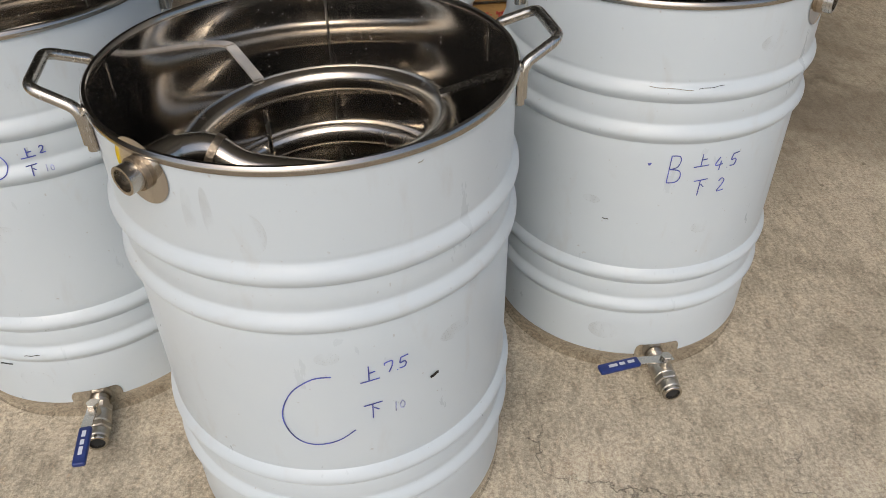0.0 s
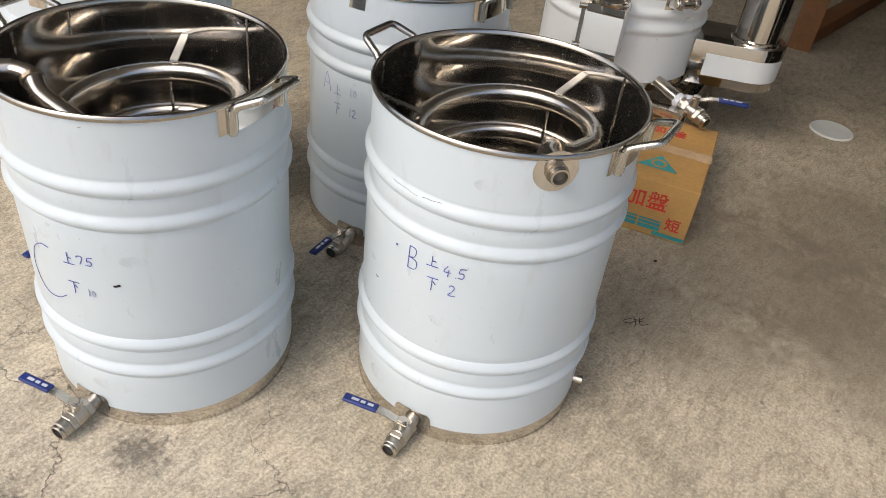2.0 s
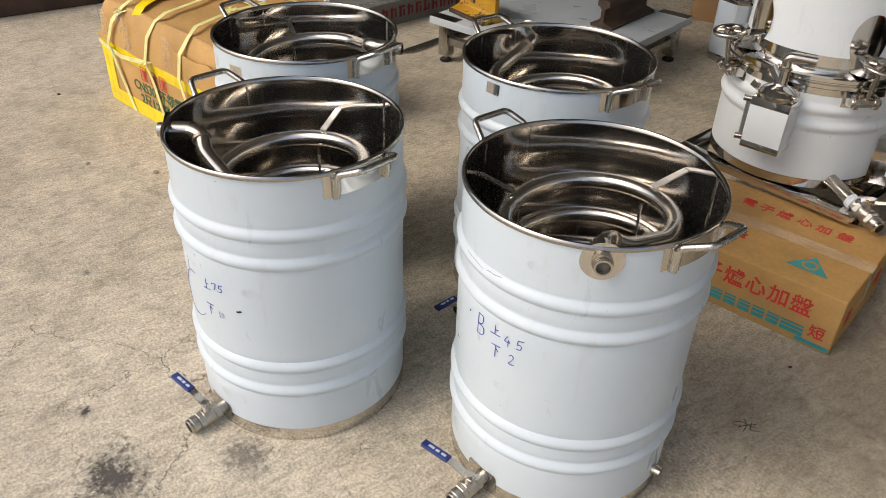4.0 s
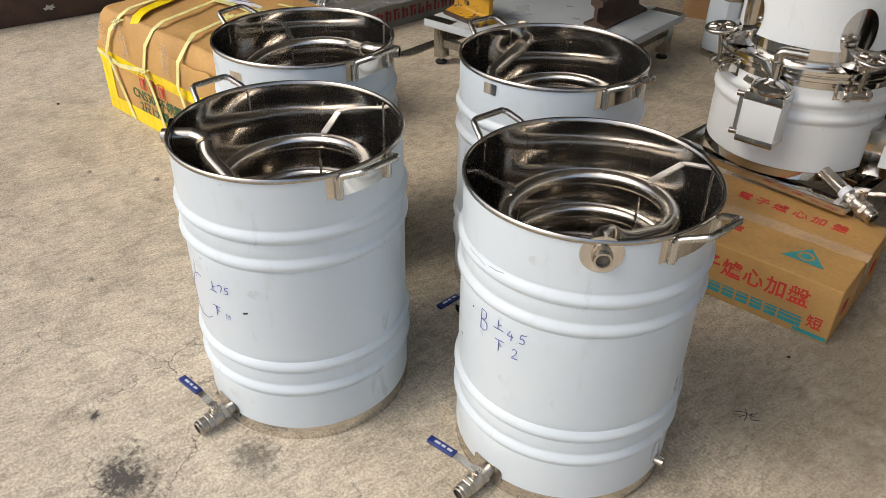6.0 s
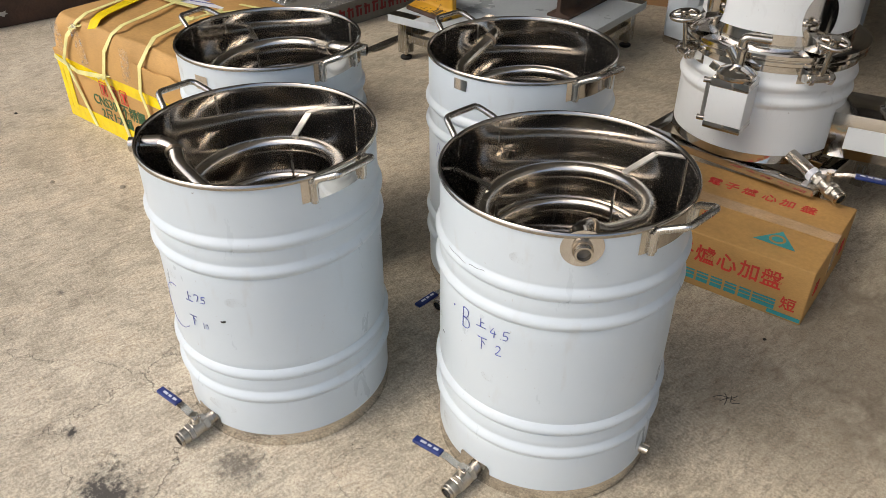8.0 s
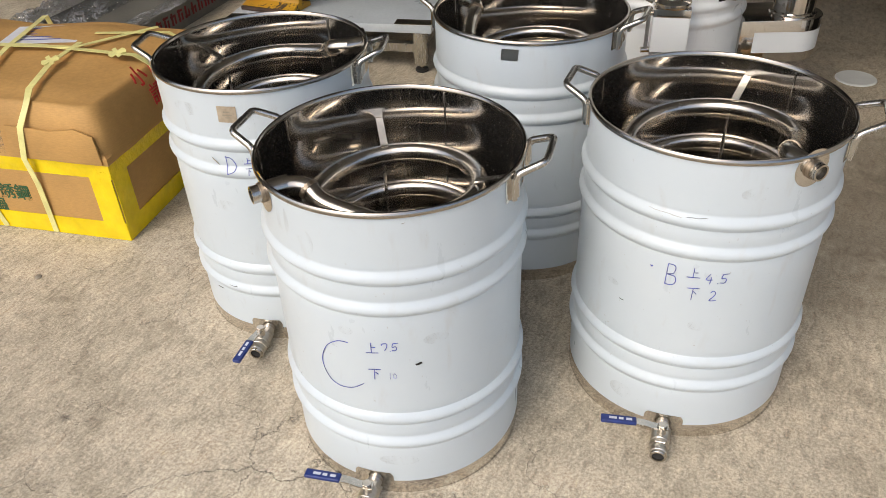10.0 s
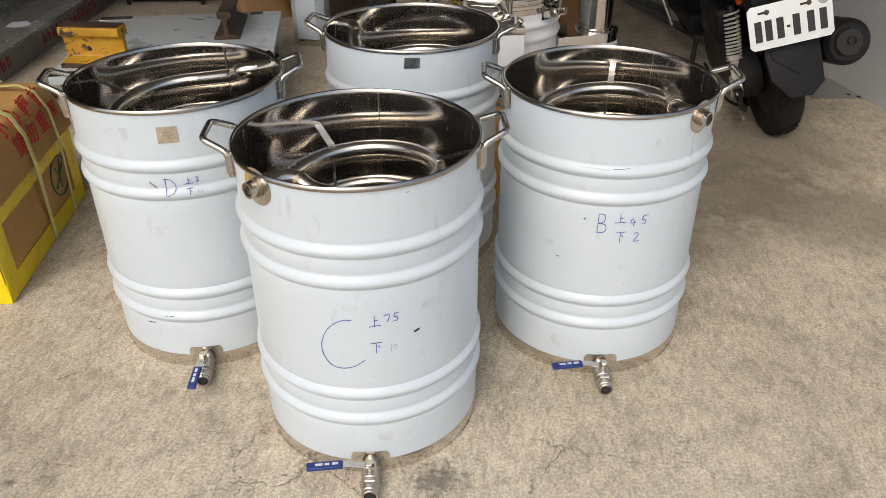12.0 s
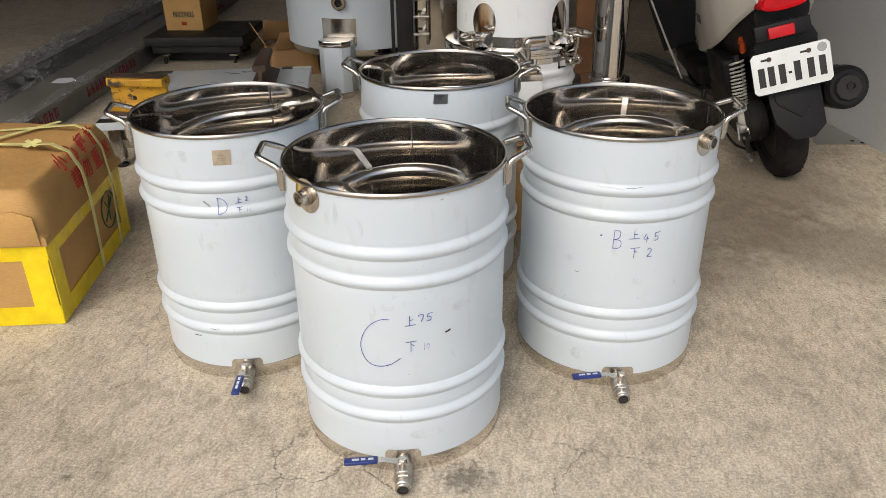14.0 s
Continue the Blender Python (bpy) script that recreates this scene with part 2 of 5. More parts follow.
RUST = varied("rusty_brown_rail", (0.085, 0.052, 0.035), 0.62, 0.4, 0.5, 14, 160, 0.5, 0.003)
WOOD = varied("orange_brown_wood", (0.22, 0.10, 0.04), 0.6, 0, 0.35, 6, 90, 0.3, 0.003)
WOOD_DARK = varied("dark_weathered_wood", (0.07, 0.04, 0.028), 0.75, 0, 0.5, 8, 120, 0.5, 0.004)
TABLE_TOP = varied("film_table_steel", (0.50, 0.545, 0.57), 0.3, 0, 0.08, 6, 90, 0.05)
# near-black discs: the shade inside holes is put into their colour
HOLE = varied("hole_shade", (0.02, 0.02, 0.02), 0.9)
# steel at the bottom of the pipe stubs, darkened to stand for shade
BORE = varied("shaded_bore", (0.14, 0.13, 0.115), 0.45, 0.6)
CHANNEL = varied("film_dulled_channel", (0.17, 0.165, 0.145), 0.4, 0, 0.25, 5, 90, 0.15)
GALV = varied("dull_aluminium", (0.34, 0.34, 0.33), 0.45, 0.8, 0.3, 6, 160, 0.2)
PAPER = varied("waybill_paper", (0.66, 0.68, 0.74), 0.6, 0, 0.08, 40, 200)
DEBRIS = varied("grit_stone", (0.30, 0.26, 0.2), 0.9, 0, 0.4)
SOOT = varied("black_scribble", (0.035, 0.032, 0.03), 0.8)


def make_wrap():
    m, b = shader("clear_wrap", (0.85, 0.87, 0.88), 0.10, 0.0)
    n = noise_tex(m, coords(m, (1, 0.5, 1)), 26, 7, 0.75, 1.6)
    link(m, ramp(m, n, [(0.46, grey(0.02)), (0.60, grey(0.22)), (0.70, grey(0.85))]), b.inputs["Alpha"])
    bump(m, b, n, 1.0, 0.05)
    return m


def make_crinkle():
    # loose film crumpled into sharp folds, their glints put in as pale lines
    m, b = shader("crinkled_wrap", (0.92, 0.93, 0.94), 0.12, 0.5, Coat_Weight=1.0)
    n = noise_tex(m, coords(m, (1, 0.4, 1)), 15, 5, 0.65, 2.2)
    fold = ramp(m, n, [(0.40, grey(0.06)), (0.47, grey(0.8)), (0.50, grey(1)), (0.53, grey(0.6)), (0.60, grey(0.06))])
    patchy = ramp(m, noise_tex(m, coords(m), 5, 3), [(0.40, grey(0.25)), (0.60, grey(1))])
    link(m, math_node(m, "ADD", math_node(m, "MULTIPLY", fold, patchy), 0.03), b.inputs["Alpha"])
    bump(m, b, n, 1.0, 0.08)
    return m


def make_smudge():
    m, b = shader("finger_smudge", (0.30, 0.25, 0.20), 0.6)
    n = noise_tex(m, coords(m, (1, 1, 0.5)), 30, 4, 0.6)
    link(m, ramp(m, n, [(0.46, grey(0.0)), (0.75, grey(0.17))]), b.inputs["Alpha"])
    return m


def make_chipped():
    m, b = shader("chipped_yellow_paint", (0.52, 0.28, 0.015), 0.5)
    v = coords(m)
    n = noise_tex(m, v, 24, 6, 0.7, 0.5)
    col = ramp(m, noise_tex(m, v, 9, 4), [(0.3, (0.40, 0.20, 0.012)), (0.7, (0.60, 0.34, 0.02))])
    chip = ramp(m, n, [(0.56, grey(0)), (0.60, grey(1))])
    link(m, mix(m, chip, col, (0.05, 0.035, 0.025)), b.inputs["Base Color"])
    bump(m, b, n, 0.4, 0.003)
    return m


YELLOW = make_chipped()
SMUDGE = make_smudge()
WRAP = make_wrap()
CRINKLE = make_crinkle()


# ---- mesh helpers ----
def mesh_of(bm, name, material, smooth=True):
    me = bpy.data.meshes.new(name)
    bmesh.ops.recalc_face_normals(bm, faces=bm.faces[:])
    bm.to_mesh(me)
    bm.free()
    for mat in (material if isinstance(material, (list, tuple)) else [material]):
        me.materials.append(mat)
    if smooth:
        for p in me.polygons:
            p.use_smooth = True
        me.set_sharp_from_angle(angle=radians(38))
    return me


def part(name, bm, material, parent=None, label="", m=None, smooth=True):
    ob = new(name, mesh_of(bm, name, material, smooth))
    if parent is not None:
        ob.parent = parent
    if m is not None:
        ob.matrix_basis = m
    return tagged(ob, label)


def thing(name, label, category, m=None, group="", kind=""):
    ob = new(name)
    ob.empty_display_size = 0.1
    if m is not None:
        ob.matrix_basis = m
    return tagged(ob, label, category, group, kind)


def lathe(profile, seg=96, a0=0.0, a1=360.0, bm=None, closed=False):
    """Turns a profile of (radius, height) about z."""
    bm = bm or bmesh.new()
    full = abs(a1 - a0) >= 359.9
    n = seg if full else seg + 1
    rings = []
    for r, z in profile:
        rings.append([bm.verts.new((r * math.cos(a), r * math.sin(a), z)) for a in (radians(a0 + (a1 - a0) * i / seg) for i in range(n))])
    pairs = list(zip(rings, rings[1:])) + ([(rings[-1], rings[0])] if closed else [])
    for p, q in pairs:
        for i in range(seg):
            j = (i + 1) % n
            bm.faces.new((p[i], p[j], q[j], q[i]))
    return bm


def disc(r, z, seg=64, bm=None):
    bm = bm or bmesh.new()
    bm.faces.new([bm.verts.new((r * math.cos(2 * math.pi * i / seg), r * math.sin(2 * math.pi * i / seg), z)) for i in range(seg)])
    return bm


def tube(points, r, seg=16, bm=None, cap=True, closed=False):
    """A round bar or pipe along a line of points; r may be a list."""
    bm = bm or bmesh.new()
    pts = [Vector(p) for p in points]
    n = len(pts)
    side, rings = None, []
    for i, p in enumerate(pts):
        a, b = (pts[i - 1], pts[(i + 1) % n]) if closed else (pts[max(0, i - 1)], pts[min(n - 1, i + 1)])
        d = (b - a).normalized()
        if side is None:
            side = d.orthogonal().normalized()
        side = (side - d * side.dot(d)).normalized()
        up = d.cross(side)
        rr = r[i] if isinstance(r, (list, tuple)) else r
        rings.append([bm.verts.new(p + rr * (math.cos(t) * side + math.sin(t) * up)) for t in (2 * math.pi * k / seg for k in range(seg))])
    for p, q in list(zip(rings, rings[1:])) + ([(rings[-1], rings[0])] if closed else []):
        for k in range(seg):
            bm.faces.new((p[k], p[(k + 1) % seg], q[(k + 1) % seg], q[k]))
    if cap and not closed:
        bm.faces.new(rings[0][::-1])
        bm.faces.new(rings[-1])
    return bm


def rounded(points, r, steps=6):
    """Rounds the corners of a line of points with radius r."""
    pts = [Vector(p) for p in points]
    out = [pts[0]]
    for a, b, c in zip(pts, pts[1:], pts[2:]):
        u, v = (a - b).normalized(), (c - b).normalized()
        k = min(r, (a - b).length * 0.49, (c - b).length * 0.49)
        p, q = b + u * k, b + v * k
        for i in range(steps + 1):
            t = i / steps
            out.append((1 - t) ** 2 * p + 2 * t * (1 - t) * b + t * t * q)
    return out + [pts[-1]]


def box(sx, sy, sz, m=None, bevel=0.0, bm=None, steps=2):
    """A box standing on z = 0, centred in x and y."""
    own = bmesh.new()
    bmesh.ops.create_cube(own, size=1)
    bmesh.ops.scale(own, vec=(sx, sy, sz), verts=own.verts)
    bmesh.ops.translate(own, vec=(0, 0, sz / 2), verts=own.verts)
    if bevel:
        bmesh.ops.bevel(own, geom=own.edges[:], offset=bevel, segments=steps, affect="EDGES", profile=0.6)
    if m is not None:
        own.transform(m)
    return merge(bm, own)


def merge(bm, own):
    if bm is None:
        return own
    me = bpy.data.meshes.new("join")
    own.to_mesh(me)
    own.free()
    bm.from_mesh(me)
    bpy.data.meshes.remove(me)
    return bm


def prism(outline, depth, m=None, bevel=0.0, bm=None):
    """A flat outline in x, y made thick along z."""
    own = bmesh.new()
    f = own.faces.new([own.verts.new((x, y, 0)) for x, y in outline])
    g = bmesh.ops.extrude_face_region(own, geom=[f])
    bmesh.ops.translate(own, vec=(0, 0, depth), verts=[v for v in g["geom"] if isinstance(v, bmesh.types.BMVert)])
    if bevel:
        bmesh.ops.bevel(own, geom=[e for e in own.edges if e.calc_length() > bevel * 2], offset=bevel, segments=2, affect="EDGES", profile=0.6)
    if m is not None:
        own.transform(m)
    return merge(bm, own)


def cyl(r, h, m=None, seg=32, bevel=0.0, bm=None, hole=0.0):
    """A round boss standing on z = 0."""
    b = bevel
    prof = [(r - b, 0), (r, b), (r, h - b), (r - b, h)] if b else [(r, 0), (r, h)]
    if hole:
        prof += [(hole, h), (hole, 0)]
    else:
        prof = [(0.0004, 0)] + prof + [(0.0004, h)]
    own = lathe(prof, seg, closed=bool(hole))
    if m is not None:
        own.transform(m)
    return merge(bm, own)


def along(p, q):
    """A pose at p whose z runs towards q."""
    d = Vector(q) - Vector(p)
    return Matrix.Translation(p) @ d.to_track_quat("Z", "Y").to_matrix().to_4x4()


def ribbon(points, width, up, bm=None, thick=0.0008):
    """A flat strip along points, lifted along the normals up (one vector or a list)."""
    bm = bm or bmesh.new()
    pts = [Vector(p) for p in points]
    ups = [Vector(u) for u in up] if isinstance(up, list) else [Vector(up)] * len(pts)
    rows = []
    for i, p in enumerate(pts):
        d = (pts[min(len(pts) - 1, i + 1)] - pts[max(0, i - 1)]).normalized()
        n = ups[i].normalized()
        s = d.cross(n).normalized() * width / 2
        rows.append([bm.verts.new(p + k) for k in (-s, s, s + n * thick, -s + n * thick)])
    for a, b in zip(rows, rows[1:]):
        for k in range(4):
            bm.faces.new((a[k], a[(k + 1) % 4], b[(k + 1) % 4], b[k]))
    bm.faces.new(rows[0][::-1])
    bm.faces.new(rows[-1])
    return bm


def lettering(text, size, material, parent, m, name="lettering", label="", spacing=1.0, thick=0.0006, align="CENTER"):
    """Printed words, as thin raised ink."""
    cu = bpy.data.curves.new("text", "FONT")
    cu.body, cu.size, cu.extrude, cu.align_x, cu.align_y, cu.space_character, cu.offset = text, size, thick, align, "CENTER", spacing, size * 0.012
    cu.resolution_u = 3
    tmp = bpy.data.objects.new("text", cu)
    scene.collection.objects.link(tmp)
    dg = bpy.context.evaluated_depsgraph_get()
    me = bpy.data.meshes.new_from_object(tmp.evaluated_get(dg))
    me.name = name
    bpy.data.objects.remove(tmp)
    bpy.data.curves.remove(cu)
    me.materials.clear()
    me.materials.append(material)
    ob = new(name, me)
    ob.parent = parent
    ob.matrix_basis = m
    return tagged(ob, label)


# ---- the setting ----
bm = bmesh.new()
bmesh.ops.create_grid(bm, x_segments=8, y_segments=8, size=150)
floor = part("floor", bm, CONCRETE, None, "worn stained beige concrete workshop floor with hairline cracks")
tagged(floor, "", "floor", "", "structure")


def wall(name, size, place, turn, material, label):
    return tagged(part(name, box(*size), material, None, label, pose(*place, 0, 0, turn), False), "", "wall", "", "structure")


wall("wall_east", (0.06, 2.6, 3.3), (1.590, 1.69, 0.0), 15.2, WALL, "smooth light grey painted sheet wall beside the scooter")
# walls added to close the workshop, so daylight enters only from the front
wall("closing_wall_east", (0.10, 3.6, 3.3), (1.25, 4.72, 0.0), 0, BACK, "dark plaster wall added to close the back from daylight")
wall("unseen_wall_north", (9.0, 0.15, 3.4), (-2.6, 6.2, 0.0), 0, BACK, "unseen dark back wall added to keep daylight out")
wall("unseen_wall_west", (0.15, 8.5, 3.4), (-6.2, 2.0, 0.0), 0, BACK, "unseen dark side wall added to keep daylight out")
# unseen roof with purlins; its front edge sets how deep daylight reaches
bm = box(11.0, 7.5, 0.12, pose(-1.2, 2.95, 3.0))
for i in range(6):
    box(0.09, 7.4, 0.16, pose(-6.0 + i * 1.9, 2.95, 2.839), 0, bm)
tagged(part("ceiling", bm, ROOF, None, "unseen grey roof added to hold back the sky light", None, False), "", "ceiling", "", "structure")


# ---- steel drums ----
R, HIGH = 0.202, 0.570
RIBS = (0.4612, 0.4062, 0.1832, 0.1272)


def wall_radius(z):
    """The outer radius of the ribbed wall at height z."""
    r = R
    for c in RIBS:
        d = abs(z - c)
        if d < 0.0125:
            r += 0.0070 * math.cos(d / 0.0125 * math.pi / 2) ** 1.1
    return r


def drum_profile():
    zs = sorted({0.031, 0.562} | {round(0.031 + i * 0.0025, 4) for i in range(213)})
    out = []
    for z in zs:
        near = min(abs(z - c) for c in RIBS)
        # shallow swage just outside each bead
        out.append((wall_radius(z) - (0.0008 if 0.0125 <= near < 0.0165 else 0.0), z))
    keep = [out[0]]
    for i in range(1, len(out) - 1):
        if abs(out[i][0] - out[i - 1][0]) > 1e-6 or abs(out[i + 1][0] - out[i][0]) > 1e-6 or i % 12 == 0:
            keep.append(out[i])
    return keep + [out[-1]]


def on_drum(a, z, r=R):
    return Vector((r * math.cos(radians(a)), r * math.sin(radians(a)), z))


def curved_patch(a, z, outline, lift=0.0012, cell=0.004):
    """A bare patch on the drum wall: outline(u, v) says what belongs to it, u along the wall and v up, in metres."""
    bm, made = bmesh.new(), {}
    n = 14

    def vert(i, j):
        if (i, j) not in made:
            u, v = outline(i / n * 2 - 1, j / n * 2 - 1)
            made[i, j] = bm.verts.new(on_drum(a + math.degrees(u / R), z + v, R + lift))
        return made[i, j]
    for i in range(n):
        for j in range(n):
            bm.faces.new((vert(i, j), vert(i + 1, j), vert(i + 1, j + 1), vert(i, j + 1)))
    return bm


def round_outline(rx, ry):
    def f(s, t):
        # square to disc
        x, y = s * math.sqrt(1 - t * t / 2), t * math.sqrt(1 - s * s / 2)
        return x * rx, y * ry
    return f


def square_outline(rx, ry, skew=0.0):
    return lambda s, t: (s * rx + skew * t * rx, t * ry)


# handwriting, as pen strokes in a unit box
GLYPHS = {
    "up": [[(0.5, 1), (0.48, 0.06)], [(0.5, 0.55), (0.85, 0.6)], [(0, 0.02), (1.05, 0.1)]],
    "down": [[(0, 0.93), (1, 1)], [(0.48, 0.95), (0.45, 0)], [(0.55, 0.72), (0.8, 0.52)]],
    "7": [[(0, 0.75), (0.05, 0.95), (0.6, 1), (0.55, 0.5), (0.3, 0)]],
    ".": [[(0.3, 0.02), (0.36, 0.08)]],
    "5": [[(0.15, 0.95), (0.05, 0.5), (0.4, 0.55), (0.55, 0.35), (0.4, 0.05), (0, 0.05)], [(0.15, 0.95), (0.75, 1.02)]],
    "4": [[(0.35, 1), (0.0, 0.42), (0.7, 0.45)], [(0.5, 0.7), (0.42, 0)]],
    "2": [[(0, 0.8), (0.25, 1), (0.5, 0.8), (0.3, 0.4), (0, 0.02), (0.65, 0.05)]],
    "1": [[(0.35, 1), (0.3, 0)]],
    "0": [[(0.3, 1), (0.05, 0.6), (0.15, 0.1), (0.45, 0.1), (0.55, 0.6), (0.3, 1)]],
    "A": [[(0, 0), (0.4, 1), (0.8, 0.0)], [(0.15, 0.38), (0.68, 0.4)]],
    "B": [[(0.05, 1), (0, 0)], [(0.05, 1), (0.5, 0.98), (0.6, 0.8), (0.45, 0.58), (0.05, 0.5)], [(0.05, 0.5), (0.6, 0.45), (0.72, 0.22), (0.5, 0.03), (0, 0)]],
    "C": [[(0.76, 1), (0.5, 0.98), (0.2, 0.8), (0.02, 0.5), (0.04, 0.25), (0.2, 0.06), (0.45, 0.0), (0.75, 0.05), (1.0, 0.18)]],
    "D": [[(0.1, 1), (0.08, 0.02)], [(0.0, 0.97), (0.45, 0.9), (0.72, 0.55), (0.6, 0.2), (0.1, 0.02)]],
}


def smooth_line(pts, n=5):
    if len(pts) < 3:
        return [tuple(Vector(pts[0]).lerp(Vector(pts[1]), i / 4)) for i in range(5)]
    out = []
    p = [pts[0], *pts, pts[-1]]
    for a, b, c, d in zip(p, p[1:], p[2:], p[3:]):
        for i in range(n):
            t = i / n
            out.append(tuple(0.5 * ((2 * b[k]) + (c[k] - a[k]) * t + (2 * a[k] - 5 * b[k] + 4 * c[k] - d[k]) * t * t + (3 * b[k] - a[k] - 3 * c[k] + d[k]) * t ** 3) for k in (0, 1)))
    return out + [pts[-1]]


def handwriting(parent, words, pen=0.0012, faint=""):
    """words: glyph, angle of its left edge, height of its foot, width, height."""
    for g, a, z, w, h in words:
        bm = bmesh.new()
        for stroke in GLYPHS[g]:
            line = [(x * w, y * h) for x, y in smooth_line(stroke)]
            pts = [on_drum(a + math.degrees(u / R), z + v, wall_radius(z + v) + 0.0006) for u, v in line]
            ribbon(pts, pen, [Vector((p.x, p.y, 0)) for p in pts], bm, 0.0005)
        part("pen_mark", bm, INK_FAINT if g in faint else INK, parent, "blue handwritten marker character")


def handle(parent, a):
    """A bent round bar with two feet welded to the wall."""
    half, out, up = 0.052, 0.047, 0.012
    z0 = HIGH - 0.024
    t = pose(0, 0, 0, 0, 0, a)
    f0 = R * math.cos(math.asin(half / R)) + 0.006
    line = [(f0, -half, z0 - 0.018), (f0, -half, z0 + 0.016), (f0 + out * 0.85, -half * 0.72, z0 + up + 0.022),
            (f0 + out * 0.85, half * 0.72, z0 + up + 0.022), (f0, half, z0 + 0.016), (f0, half, z0 - 0.018)]
    h = part("handle", tube([t @ p for p in rounded(line, 0.011)], 0.0056, 14), SATIN, parent, "bent bright steel bar handle")
    for s in (-1, 1):
        part("weld_foot", tube([t @ Vector((f0 - 0.003, s * half * 1.005, z0 - 0.024)), t @ Vector((f0 - 0.003, s * half * 1.005, z0 + 0.012))], 0.0064, 10), SATIN, h)
    part("bare_patch", curved_patch(a, z0 + 0.0, square_outline(0.072, 0.0225)), STEEL, parent, "bare steel strip where film is cut away")


def ball_valve(parent, base, direction, lever, scale=1.0):
    """A ball valve: nipple, hexagon body, stem, lever with a blue sleeve. lever: direction in which the lever points."""
    m = along(base, Vector(base) + Vector(direction))
    s = scale
    v = part("valve", cyl(0.0125 * s, 0.022 * s, m, 24), CAST, parent, "cast stainless ball valve")
    bm = bmesh.new()
    # end hexagons and the round middle
    for z, r, h, seg in ((0.013, 0.0175, 0.012, 6), (0.025, 0.0165, 0.022, 24), (0.047, 0.0180, 0.010, 6), (0.057, 0.0150, 0.014, 24)):
        cyl(r * s, h * s, m @ pose(0, 0, z * s), seg, 0.0015 * s, bm)
    part("valve_body", bm, CAST, v)
    part("outlet", cyl(0.0145 * s, 0.006 * s, m @ pose(0, 0, 0.0715 * s), 24, 0.001, None, 0.0105 * s), PIPE, v)
    part("bore", cyl(0.0104 * s, 0.002 * s, m @ pose(0, 0, 0.0712 * s), 20), HOLE, v)
    d = Vector(direction).normalized()
    up = Vector((0, 0, 1))
    c = Vector(base) + d * 0.036 * s
    part("stem", cyl(0.0075 * s, 0.021 * s, along(c + up * 0.013 * s, c + up), 16, 0.001), CAST, v)
    part("nut", cyl(0.0085 * s, 0.006 * s, along(c + up * 0.030 * s, c + up), 6, 0.0008), PIPE, v)
    l = Vector(lever).normalized()
    p = [c + up * 0.028 * s - l * 0.010 * s, c + up * 0.028 * s + l * 0.014 * s, c + up * 0.034 * s + l * 0.030 * s, c + up * 0.035 * s + l * 0.050 * s]
    lev = part("lever", ribbon(rounded(p, 0.008 * s, 4), 0.014 * s, [up] * len(rounded(p, 0.008 * s, 4)), None, 0.0028 * s), SATIN, v, "bent steel lever")
    q = c + up * 0.0365 * s
    cross = l.cross(up)
    mat = Matrix((( l.x, cross.x, up.x, 0), (l.y, cross.y, up.y, 0), (l.z, cross.z, up.z, 0), (0, 0, 0, 1)))
    mat.translation = q + l * 0.076 * s - up * 0.0035 * s
    part("sleeve", box(0.062 * s, 0.0165 * s, 0.0075 * s, mat, 0.003 * s, None, 3), BLUE, lev, "dark blue vinyl grip")
    bm = bmesh.new()
    for k, w in ((-0.018, 0.010), (-0.004, 0.008), (0.010, 0.013)):
        box(w * s, 0.005 * s, 0.0006 * s, mat @ pose(k * s, 0, 0.0074 * s), 0, bm)
    part("sleeve_print", bm, PRINT, lev)
    return v


